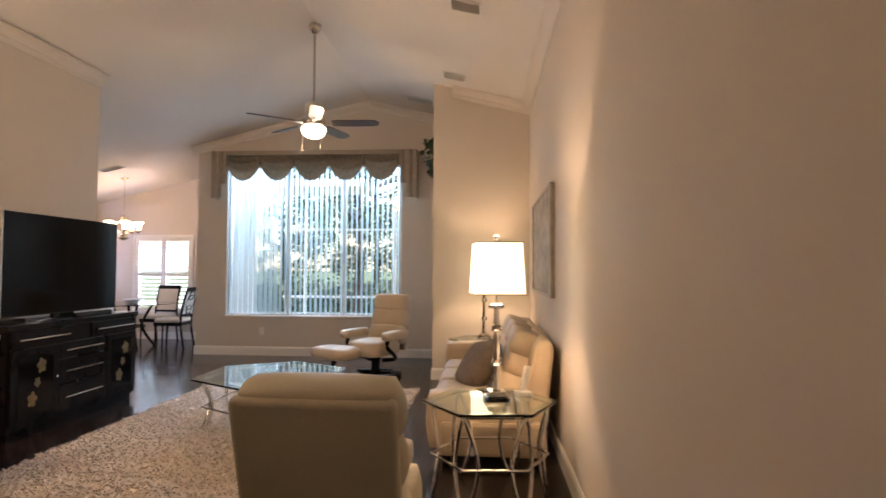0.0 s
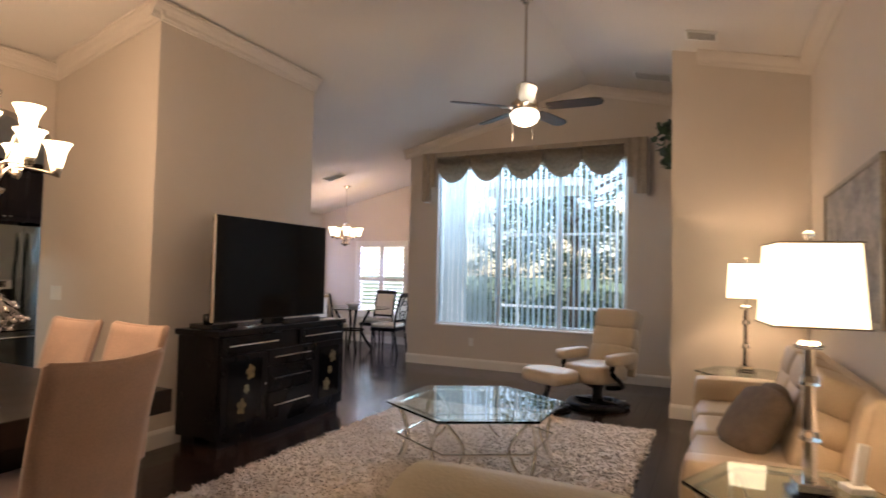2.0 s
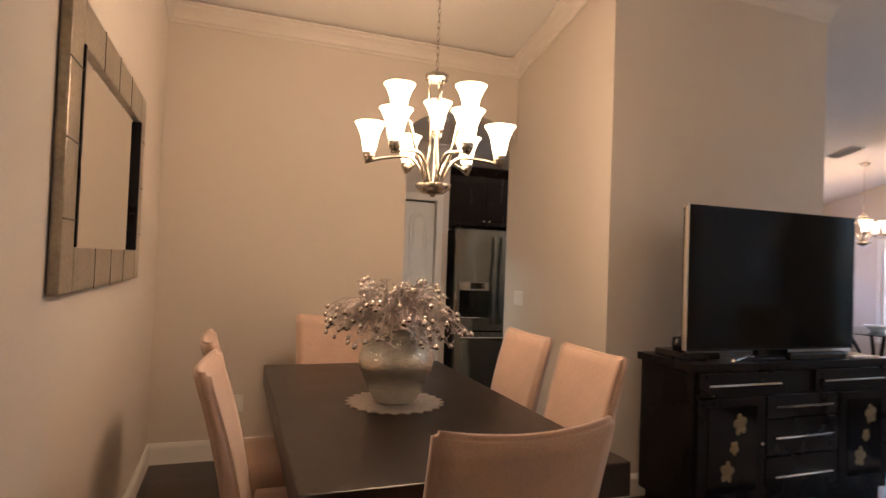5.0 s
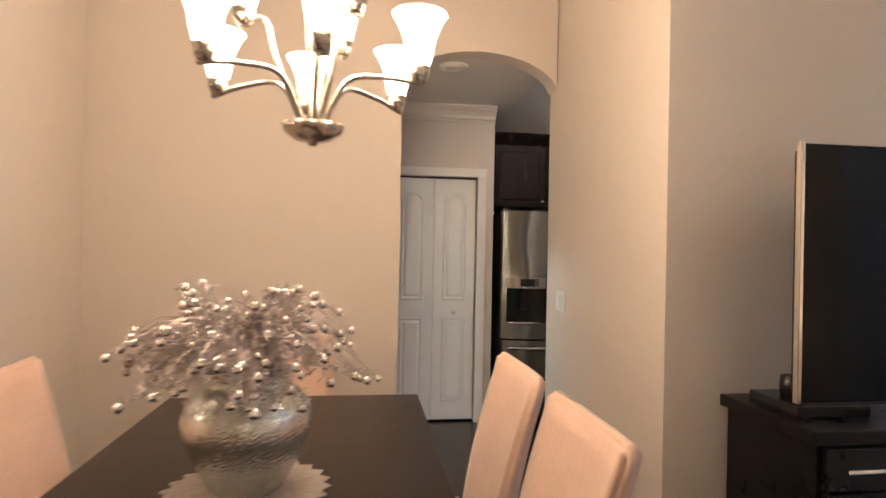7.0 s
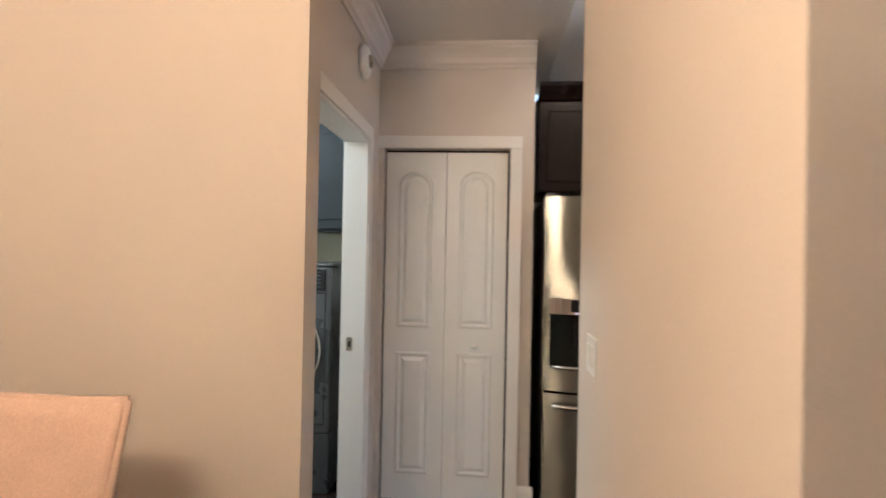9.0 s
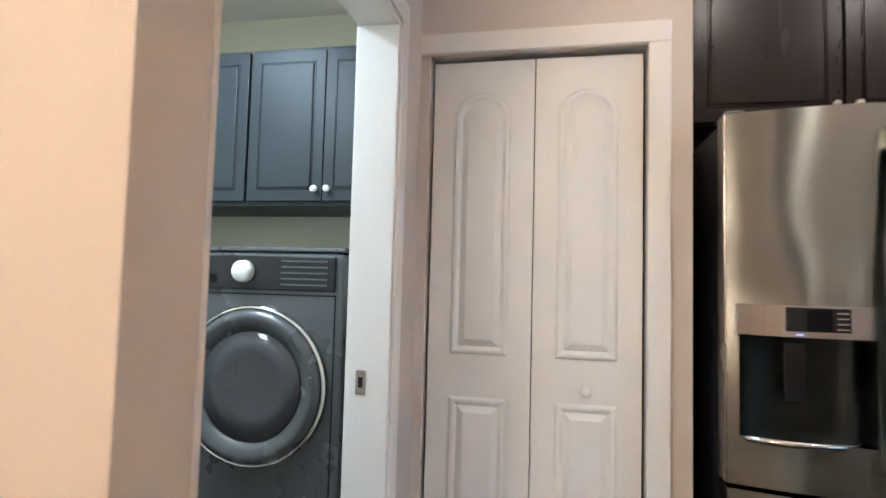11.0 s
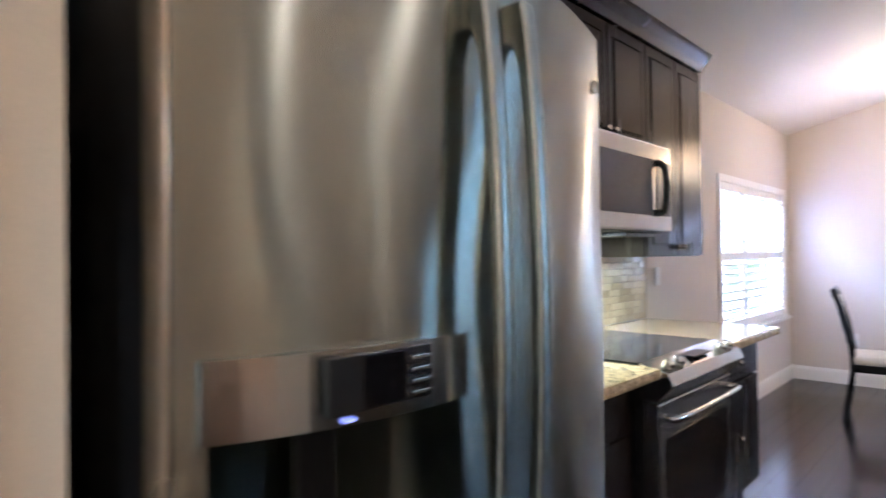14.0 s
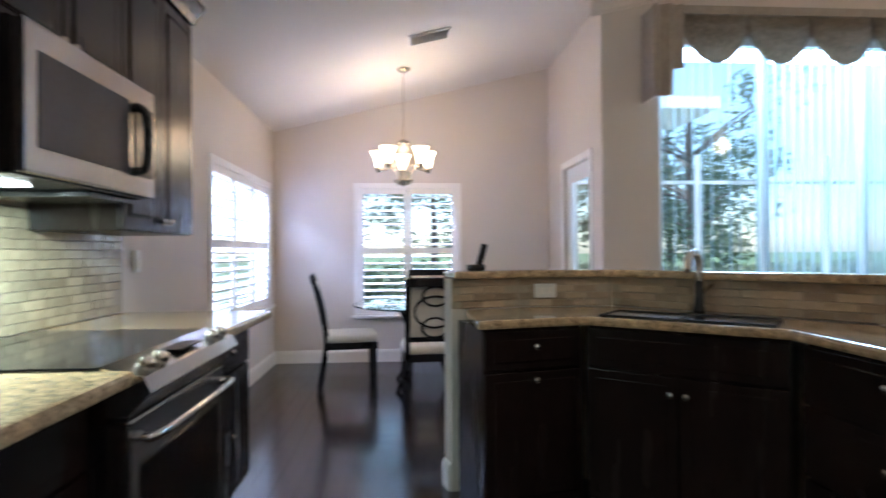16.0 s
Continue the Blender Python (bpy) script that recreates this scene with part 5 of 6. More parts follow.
on_panel("keypad", yc - 0.058, yc + 0.092, 1.156, 1.219, BLACKP)
on_panel("display", yc - 0.012, yc + 0.048, 1.158, 1.217, SCREEN)
for k in range(4):
    on_panel("button", yc - 0.050, yc - 0.022, 1.162 + 0.014 * k, 1.167 + 0.014 * k, NICKEL)
    on_panel("button", yc + 0.057, yc + 0.085, 1.162 + 0.014 * k, 1.167 + 0.014 * k, NICKEL)
on_panel("indicator", yc - 0.034, yc - 0.018, 1.145, 1.149, BLUELED)
for y, pr in ((ym - 0.045, ld), (ym + 0.045, rd)):
    x = fr_x(y)
    zs = [0.80 + 0.90 * k / 16 for k in range(17)]
    outer = [(x + 0.036 + 0.026 * max(0.0, math.sin(math.pi * (z - 0.80) / 0.90)) ** 0.8, z) for z in zs]
    inner = [(x + 0.018 + 0.026 * max(0.0, math.sin(math.pi * (z - 0.83) / 0.84)) ** 0.8, z) for z in [0.83 + 0.84 * k / 12 for k in range(13)]]
    b = bm_prism([(x - 0.006, 0.80)] + outer + [(x - 0.006, 1.70), (x - 0.006, 1.64), (inner[-1][0] - 0.004, 1.64)] + inner[1:-1][::-1] + [(inner[0][0] - 0.004, 0.86), (x - 0.006, 0.86)], 0.032, "y", y - 0.016, 0.006)
    part("handle", b, FRIDGE, pr, "long bowed steel handle", soft=True)
pts = [(fr_x(y) + o, y, 0.655) for y, o in ((FYL + 0.05, 0.0), (FYL + 0.09, 0.05), (ym, 0.055), (FYR - 0.09, 0.05), (FYR - 0.05, 0.0))]
part("handle", bm_tube(smooth_line(pts, 6), 0.014, 10), STEEL, fd, soft=True)
part("badge", bm_lathe([(0, 0), (0.014, 0), (0.013, 0.004), (0, 0.004)], 18, m=Matrix.Translation((fr_x(FYR - 0.045) + 0.0005, FYR - 0.045, 1.66)) @ Matrix.Rotation(radians(90), 4, 'Y')), CHROME, rd)
part("hinge_cover", bm_box(FX0 - 0.14, FX0 - 0.03, FYL + 0.005, FYL + 0.06, 1.771, 1.79, 0.006), BLACKP, t)

UX = -6.70


def wall_unit(label, y0, y1, z0, z1, xf, knob_low=True, doors=2):
    t = thing("kitchen_wall_cabinet", label, "cabinet", group="kitchen wall cabinets")
    part("body", bm_box(X_K + 0.003, xf - 0.001, y0 + 0.001, y1 - 0.001, z0, z1, 0.002), CHERRY, t)
    w = (y1 - y0) / doors
    for i in range(doors):
        a, b2 = y0 + w * i + 0.004, y0 + w * (i + 1) - 0.004
        ky = (b2 - 0.03) if i % 2 == 0 and doors > 1 else a + 0.03
        raised_door("door", t, a, b2, z0 + 0.006, z1 - 0.05, xf, CHERRY, (ky, z0 + 0.05))
    part("cornice", bm_prism([(xf - 0.02, z1 - 0.04), (xf + 0.03, z1 - 0.04), (xf + 0.05, z1 - 0.01), (xf + 0.085, z1 + 0.03), (xf + 0.09, z1 + 0.05), (xf - 0.02, z1 + 0.05)], y1 - y0 - 0.002, "y", y0 + 0.001), CHERRY, t)
    return t


wall_unit("dark wood cabinet above the refrigerator", 4.62, 5.57, 1.83, 2.42, -6.36)
wall_unit("dark wood kitchen wall cabinet with raised panel doors", 5.57, 6.39, 1.31, 2.42, UX)
wall_unit("short dark wood cabinet above the microwave", 6.39, 7.15, 1.835, 2.42, UX)
wall_unit("tall dark wood wall cabinet beside the microwave", 7.15, 7.87, 1.31, 2.42, UX)
t = thing("cabinet_end_panel", "dark panel beside the refrigerator", "panel")
part("board", bm_box(-6.98, -6.36, 5.551, 5.567, 0.0, 1.829, 0.002), CHERRY, t)

# microwave
t = thing("microwave", "stainless over-the-range microwave with a lit underside", "microwave")
MX = -6.56
part("body", bm_box(X_K + 0.002, MX - 0.03, 6.393, 7.147, 1.425, 1.83, 0.004), BLACKP, t)
d = part("door", bm_box(MX - 0.029, MX, 6.395, 7.145, 1.43, 1.828, 0.008), STEEL, t)
part("window", bm_box(MX + 0.0005, MX + 0.003, 6.45, 6.94, 1.50, 1.755, 0.001), SMOKED, d, "dark glass window")
part("keypad", bm_box(MX + 0.0005, MX + 0.004, 6.975, 7.125, 1.50, 1.755, 0.001), BLACKP, d)
part("handle", bm_tube(smooth_line([(MX, 6.99, 1.745), (MX + 0.035, 6.99, 1.72), (MX + 0.045, 6.99, 1.63), (MX + 0.035, 6.99, 1.53), (MX, 6.99, 1.51)], 5), 0.016, 8), BLACKP, d, "curved black handle", soft=True)
part("light_lens", bm_box(-6.80, -6.70, 6.52, 6.64, 1.418, 1.424, 0.001), LENS, t)
part("vent_grille", bm_box(-6.95, -6.62, 6.80, 7.10, 1.405, 1.424, 0.003), BLACKP, t)

# base run
CF = -6.40


def knob(parent, x, y, z, m2=None):
    part("knob", bm_lathe([(0, 0), (0.006, 0), (0.006, 0.012), (0.015, 0.018), (0.016, 0.026), (0.009, 0.032), (0, 0.033)], 14,
                          m=Matrix.Translation((x, y, z)) @ (m2 or Matrix.Rotation(radians(90), 4, 'Y'))), NICKEL, parent, soft=True)


def base_unit(label, y0, y1, drawers):
    t = thing("kitchen_base_cabinet", label, "cabinet", group="kitchen base cabinets")
    part("body", bm_box(X_K + 0.003, CF - 0.02, y0 + 0.001, y1 - 0.001, 0.10, 0.885, 0.002), CHERRY, t)
    part("toe_kick", bm_box(X_K + 0.003, CF - 0.09, y0 + 0.001, y1 - 0.001, 0, 0.099), BLACKP, t)
    for z0, z1 in drawers:
        d = part("drawer_front", bm_box(CF - 0.019, CF, y0 + 0.006, y1 - 0.006, z0, z1, 0.005), CHERRY, t)
        part("panel", bm_box(CF - 0.001, CF + 0.005, y0 + 0.05, y1 - 0.05, z0 + 0.035, z1 - 0.035, 0.004), CHERRY, d)
        knob(d, CF, (y0 + y1) / 2, (z0 + z1) / 2)


base_unit("dark wood drawer cabinet beside the refrigerator", 5.57, 6.385, [(0.68, 0.87), (0.40, 0.67), (0.11, 0.39)])
base_unit("dark wood drawer cabinet beside the range", 7.16, 7.86, [(0.68, 0.87), (0.11, 0.67)])


def slab(name, pts, label, z0=0.885, z1=0.925):
    return single(name, bm_prism(pts, z1 - z0, "z", z0, 0.012), GRANITE, label, "countertop")


slab("countertop", [(X_K + 0.004, 5.572), (-6.29, 5.572), (-6.29, 6.387), (X_K + 0.004, 6.387)], "polished beige granite countertop beside the refrigerator")
slab("countertop", [(X_K + 0.004, 7.155), (-6.29, 7.155), (-6.29, 7.88), (X_K + 0.004, 7.88)], "polished beige granite countertop beside the range")

t = thing("range", "stainless slide-in electric range with a black glass cooktop", "stove")
part("body", bm_box(-6.98, -6.36, 6.393, 7.147, 0.04, 0.90, 0.004), BLACKP, t)
part("cooktop", bm_box(-7.0, -6.38, 6.388, 7.152, 0.901, 0.931, 0.005), CERAN, t)
part("control_panel", bm_prism([(-6.379, 0.80), (-6.31, 0.80), (-6.25, 0.865), (-6.27, 0.905), (-6.379, 0.935)], 0.756, "y", 6.392, 0.004), STEEL, t)
part("display", bm_box(-6.36, -6.29, 6.68, 6.86, 0.922, 0.9275), SCREEN, t)
for y in (6.46, 6.55, 6.98, 7.07):
    part("dial", bm_lathe([(0, 0), (0.024, 0), (0.022, 0.02), (0.018, 0.03), (0, 0.03)], 18, m=Matrix.Translation((-6.30, y, 0.915)) @ Matrix.Rotation(radians(25), 4, 'Y')), NICKEL, t, soft=True)
d = part("oven_door", bm_box(-6.359, -6.31, 6.40, 7.14, 0.24, 0.79, 0.008), STEEL, t)
part("window", bm_box(-6.3095, -6.306, 6.46, 7.08, 0.30, 0.66, 0.002), SCREEN, d, "dark oven glass")
part("handle", bm_tube(smooth_line([(-6.31, 6.44, 0.74), (-6.26, 6.46, 0.74), (-6.245, 6.77, 0.745), (-6.26, 7.08, 0.74), (-6.31, 7.10, 0.74)], 5), 0.014, 10), STEEL, d, soft=True)
part("warming_drawer", bm_box(-6.359, -6.315, 6.40, 7.14, 0.07, 0.23, 0.008), STEEL, t)

# peninsula: raised bar wall, counter and cabinets
BAR = [(-5.37, 7.78), (-5.0, 7.88), (-4.50, 7.88), (-3.72, 6.93), (-3.585, 6.53)]


def offset(line, d):
    out = []
    for i, p in enumerate(line):
        a = Vector(line[max(i - 1, 0)])
        c = Vector(line[min(i + 1, len(line) - 1)])
        p = Vector(p)
        n1 = (p - a).normalized() if i else (c - p).normalized()
        n2 = (c - p).normalized() if i < len(line) - 1 else n1
        nrm = Vector((-(n1.y + n2.y), n1.x + n2.x)).normalized()
        k = d / max(0.5, nrm.dot(Vector((-n1.y, n1.x))))
        out.append(tuple(p + nrm * k))
    return out


setting("wall_bar", bm_prism(BAR + offset(BAR, 0.11)[::-1], 1.08, "z", 0.0), PAINT, "low beige wall under the raised bar", "wall")
single("bar_top", bm_prism(offset(BAR, -0.05) + offset(BAR, 0.13)[::-1], 0.038, "z", 1.081, 0.012), GRANITE, "polished beige granite raised bar top", "countertop")
profile_run("baseboard", (-5.375, 7.785, 0), (-5.40, 7.885, 0), BASEP, out=(-0.97, -0.25, 0), label="white baseboard at the bar wall end", category="baseboard")
CTR = [(-5.30, 7.28), (-4.80, 7.39), (-4.20, 6.89), (-4.20, 4.80), (-3.67, 4.80), (-3.67, 6.51), (-3.745, 6.90), (-4.51, 7.855), (-4.995, 7.855), (-5.30, 7.765)]
slab("peninsula_countertop", CTR, "polished beige granite counter with an angled sink corner")


def face_unit(label, a, b2, depth, fronts, kn):
    """A base unit whose front runs from a to b2 (seen from the kitchen, left to right)."""
    a, b2 = Vector(a), Vector(b2)
    L = (b2 - a).length
    ang = math.degrees(math.atan2(b2.y - a.y, b2.x - a.x))
    t = thing("kitchen_base_cabinet", label, "cabinet", (a.x, a.y, 0), ang, group="kitchen base cabinets")
    part("body", bm_box(0.002, L - 0.002, 0.021, depth, 0.10, 0.884, 0.002), CHERRY, t)
    part("toe_kick", bm_box(0.002, L - 0.002, 0.09, depth, 0, 0.099), BLACKP, t)
    for x0, x1, z0, z1 in fronts:
        d = part("drawer_front" if z1 - z0 < 0.3 else "door", bm_box(x0 * L + 0.005, x1 * L - 0.005, 0, 0.02, z0, z1, 0.005), CHERRY, t)
        part("panel", bm_box(x0 * L + 0.05, x1 * L - 0.05, -0.005, 0.001, z0 + 0.035, z1 - 0.035, 0.004), CHERRY, d)
    for x, z in kn:
        knob(t, x * L, -0.0, z, Matrix.Rotation(radians(90), 4, 'X'))


face_unit("dark wood drawer cabinet at the peninsula end", (-5.27, 7.32), (-4.80, 7.425), 0.36, [(0, 1, 0.70, 0.87), (0, 1, 0.11, 0.69)], [(0.5, 0.80), (0.5, 0.655)])
face_unit("dark wood sink cabinet set across the corner", (-4.79, 7.425), (-4.175, 6.915), 0.30, [(0, 1, 0.70, 0.87), (0, 0.5, 0.11, 0.69), (0.5, 1, 0.11, 0.69)], [(0.46, 0.62), (0.54, 0.62)])
face_unit("dark wood drawer cabinet along the peninsula", (-4.165, 6.88), (-4.165, 6.10), 0.40, [(0, 1, 0.66, 0.87), (0, 1, 0.40, 0.65), (0, 1, 0.11, 0.39)], [(0.5, 0.80), (0.5, 0.55), (0.5, 0.28)])
face_unit("dark wood base cabinet along the television wall", (-4.165, 6.09), (-4.165, 4.82), 0.48, [(0, 0.5, 0.66, 0.87), (0.5, 1, 0.66, 0.87), (0, 0.5, 0.11, 0.65), (0.5, 1, 0.11, 0.65)], [(0.25, 0.77), (0.75, 0.77)])

# sink and faucet
SA = math.degrees(math.atan2(-0.51, 0.615))
t = thing("sink", "undermounted double steel sink with a dark rim in the granite", "sink", (-4.40, 7.26, 0.9255), SA)
for x0, x1 in ((-0.34, -0.012), (0.012, 0.34)):
    b = bmesh.new()
    bm_box(x0, x1, -0.12, 0.12, 0.0, 0.004, 0.001, bm=b)
    part("bowl", b, STEEL, t)
    part("rim", bm_tube([(x0, -0.12, 0.004), (x1, -0.12, 0.004), (x1, 0.12, 0.004), (x0, 0.12, 0.004)], 0.007, 6, closed=True), BLACKP, t)
t = thing("faucet", "dark bronze pull-down kitchen faucet behind the sink", "faucet", (-4.255, 7.43, 0.925))
part("base", bm_lathe([(0, 0), (0.03, 0), (0.028, 0.02), (0.022, 0.04), (0.02, 0.15), (0, 0.15)], 18), BLACKP, t, soft=True)
part("spout", bm_tube(smooth_line([(0, 0, 0.14), (0, 0, 0.24), (-0.03, -0.03, 0.28), (-0.09, -0.09, 0.27), (-0.115, -0.115, 0.20)], 5), 0.017, 10), NICKEL, t, soft=True)
part("lever", bm_tube([(0.02, 0.0, 0.10), (0.08, 0.03, 0.13)], 0.008, 8), NICKEL, t)
outlet("wall_outlet", (-4.865, 7.868, 1.01), "-y", "cream outlet plate on the bar backsplash", 0, 90)
outlet("wall_outlet", (X_K + 0.014, 8.02, 1.18), "x", "white outlet plate on the kitchen wall")
t = thing("telephone", "black cordless telephone in its cradle on the bar", "telephone", (-5.23, 7.90, 1.119), 20)
part("cradle", bm_box(-0.042, 0.042, -0.035, 0.035, 0, 0.032, 0.01), BLACKP, t)
b = bm_box(-0.016, 0.016, -0.011, 0.011, 0, 0.115, 0.006)
bmesh.ops.transform(b, matrix=Matrix.Translation((0.02, 0, 0.03)) @ Matrix.Rotation(radians(18), 4, 'Y'), verts=b.verts[:])
part("handset", b, BLACKP, t)

# ---- breakfast nook ----
t = thing("nook_table", "round glass breakfast table on a dark ringed base", "table", (-5.42, 10.12, 0))
part("tabletop", bm_lathe([(0, 0.738), (0.66, 0.738), (0.665, 0.744), (0.66, 0.75), (0, 0.75)], 48), TABLEGLASS, t)
for k in range(4):
    a = math.pi / 4 + k * math.pi / 2
    part("leg", bm_tube(smooth_line([(0.36 * math.cos(a), 0.36 * math.sin(a), 0.0), (0.16 * math.cos(a), 0.16 * math.sin(a), 0.36), (0.32 * math.cos(a), 0.32 * math.sin(a), 0.735)], 6), 0.022, 8), BLACKW, t, soft=True)
part("ring", bm_tube([(0.20 * math.cos(k * 0.3927), 0.20 * math.sin(k * 0.3927), 0.36) for k in range(16)], 0.014, 8, closed=True), BLACKW, t)
single("fruit_bowl", bm_lathe([(0, 0), (0.06, 0), (0.13, 0.05), (0.15, 0.075), (0.14, 0.075), (0.12, 0.052), (0.05, 0.01), (0, 0.01)], 28, at=(-5.42, 10.12, 0.751)), WHITEP, "shallow white bowl on the glass table", "bowl", soft=True)


def nook_chair():
    t = thing("nook_chair", "black framed chair with cream seat and circle-pattern back", "chair", group="chairs round the nook table")
    part("seat", bm_pad(-0.23, 0.23, -0.22, 0.23, 0.44, 0.51, 0.25), CREAMC, t, "cream upholstered seat", soft=True)
    part("seat_rail", bm_box(-0.23, 0.23, -0.22, 0.23, 0.385, 0.445, 0.006), BLACKW, t)
    for x in (-0.205, 0.205):
        part("front_leg", bm_tube([(x, 0.21, 0), (x, 0.20, 0.40)], [0.016, 0.022], 4), BLACKW, t)
        part("back_leg", bm_tube(smooth_line([(x, -0.27, 0), (x, -0.21, 0.42), (x, -0.25, 0.75), (x, -0.33, 1.02)], 4), 0.02, 4), BLACKW, t)
    yb = lambda z: -0.21 - 0.12 * ((z - 0.42) / 0.6) ** 1.5
    part("top_rail", bm_box(-0.205, 0.205, yb(1.0) - 0.018, yb(1.0) + 0.018, 0.96, 1.03, 0.008), BLACKW, t)
    part("lower_rail", bm_box(-0.19, 0.19, yb(0.56) - 0.012, yb(0.56) + 0.012, 0.54, 0.58, 0.004), BLACKW, t)
    b = bm_box(-0.187, 0.187, -0.012, 0.012, 0.0, 0.395, 0.006)
    bmesh.ops.transform(b, matrix=Matrix.Translation((0, yb(0.58) + 0.006, 0.575)) @ Matrix.Rotation(radians(12), 4, 'X'), verts=b.verts[:])
    part("back_pad", b, CREAMC, t)
    for cz, r in ((0.89, 0.075), (0.77, 0.12), (0.65, 0.075)):
        pts = [(r * 1.3 * math.cos(q * 0.314), yb(cz + r * math.sin(q * 0.314)) - 0.014, cz + r * math.sin(q * 0.314)) for q in range(20)]
        part("circle", bm_tube(pts, 0.009, 6, closed=True), BLACKW, t)
    return t


nc = nook_chair()
nc.matrix_basis = pose(-6.10, 10.05, 0, 0, 0, -82)
for m in (pose(-5.40, 9.42, 0, 0, 0, 4), pose(-4.72, 10.18, 0, 0, 0, 95), pose(-5.35, 10.80, 0, 0, 0, 178)):
    copy_thing(nc, m)


def shutters(name, label, a0, a1, z0, z1, plane, axis, n):
    """Plantation shutters in an opening; axis: the way the wall runs."""
    t = thing(name, label, "window", kind="structure")

    def bx(u0, u1, d0, d1, q0, q1, bev=0.003):
        return bm_box(u0, u1, plane + d0, plane + d1, q0, q1, bev) if axis == "x" else bm_box(plane - d1, plane - d0, u0, u1, q0, q1, bev)
    for u0, u1, q0, q1 in ((a0 - 0.06, a0, z0 - 0.06, z1 + 0.06), (a1, a1 + 0.06, z0 - 0.06, z1 + 0.06), (a0, a1, z1, z1 + 0.06), (a0, a1, z0 - 0.06, z0)):
        part("casing_board", bx(u0, u1, -0.018, -0.001, q0, q1), TRIM, t)
    part("window_sill", bx(a0 - 0.09, a1 + 0.09, -0.05, -0.019, z0 - 0.045, z0 - 0.02), TRIM, t)
    p = part("pane", bx(a0, a1, 0.10, 0.104, z0, z1, 0), GLASS, t)
    p.visible_shadow = False
    w = (a1 - a0) / n
    zm = z0 + (z1 - z0) * 0.5
    for i in range(n):
        u0, u1 = a0 + w * i, a0 + w * (i + 1)
        pn = part("shutter_frame", bx(u0 + 0.003, u0 + 0.045, 0.0, 0.028, z0, z1), TRIM, t)
        for q in ((u1 - 0.045, u1 - 0.003, z0, z1), (u0 + 0.046, u1 - 0.046, z0, z0 + 0.06), (u0 + 0.046, u1 - 0.046, z1 - 0.06, z1), (u0 + 0.046, u1 - 0.046, zm - 0.03, zm + 0.03)):
            part("rail", bx(q[0], q[1], 0.0, 0.028, q[2], q[3]), TRIM, pn)
        for lo, hi in ((z0 + 0.06, zm - 0.03), (zm + 0.03, z1 - 0.06)):
            k = max(1, round((hi - lo) / 0.075))
            for j in range(k):
                z = lo + (hi - lo) * (j + 0.5) / k
                L = u1 - u0 - 0.094
                b = bm_box(-L / 2, L / 2, -0.034, 0.034, -0.0045, 0.0045, 0.002)
                m = Matrix.Translation(((u0 + u1) / 2, plane + 0.014, z)) @ Matrix.Rotation(radians(12), 4, 'X') if axis == "x" else Matrix.Translation((plane - 0.014, (u0 + u1) / 2, z)) @ Matrix.Rotation(radians(90), 4, 'Z') @ Matrix.Rotation(radians(12), 4, 'X')
                bmesh.ops.transform(b, matrix=m, verts=b.verts[:])
                part("slat", b, TRIM, pn)
    return t


shutters("window_2", "nook window with open white plantation shutters", NWIN[0], NWIN[1], NWIN[2], NWIN[3], Y_NOOK, "x", 2)
shutters("window_3", "kitchen side window with open white plantation shutters", SWIN[0], SWIN[1], SWIN[2], SWIN[3], X_K, "y", 3)

t = thing("door_1", "white glazed patio door of the breakfast nook", "door", kind="structure")
y0, y1 = NDOOR[0], NDOOR[1]
for q in ((X_NE + 0.03, X_NE + 0.07, y0 + 0.004, y0 + 0.14, 0.01, 2.045), (X_NE + 0.03, X_NE + 0.07, y1 - 0.14, y1 - 0.004, 0.01, 2.045), (X_NE + 0.03, X_NE + 0.07, y0 + 0.141, y1 - 0.141, 1.90, 2.045), (X_NE + 0.03, X_NE + 0.07, y0 + 0.141, y1 - 0.141, 0.01, 0.26)):
    part("door_frame", bm_box(*q, 0.004), DOORW, t)
p = part("pane", bm_box(X_NE + 0.048, X_NE + 0.052, y0 + 0.14, y1 - 0.14, 0.26, 1.90), GLASS, t)
p.visible_shadow = False
part("door_handle", bm_tube([(X_NE + 0.03, y0 + 0.07, 1.0), (X_NE - 0.02, y0 + 0.07, 1.0), (X_NE - 0.02, y0 + 0.17, 1.0)], 0.009, 8), NICKEL, t)
casing("trim_nook_door", [(X_NE - 0.018, X_NE - 0.001, y0 - 0.065, y0 - 0.001, 0, 2.05), (X_NE - 0.018, X_NE - 0.001, y1 + 0.001, y1 + 0.065, 0, 2.05), (X_NE - 0.018, X_NE - 0.001, y0 - 0.065, y1 + 0.065, 2.051, 2.115)])
for rx, ry in ((-4.75, 5.02), (-4.80, 5.88)):
    t = thing("recessed_light", "lit recessed downlight in the kitchen ceiling", "lamp", group="kitchen downlights")
    t.matrix_basis = Matrix.Translation((rx, ry, ceil_z(rx) - 0.002)) @ Matrix.Rotation(math.atan(-SLOPE), 4, 'Y')
    part("trim_ring", bm_lathe([(0.06, -0.004), (0.085, -0.008), (0.09, 0), (0.06, 0)], 28), WHITEP, t, soft=True)
    part("lens", bm_lathe([(0, -0.003), (0.059, -0.003), (0.059, 0), (0, 0)], 24), LENS, t)

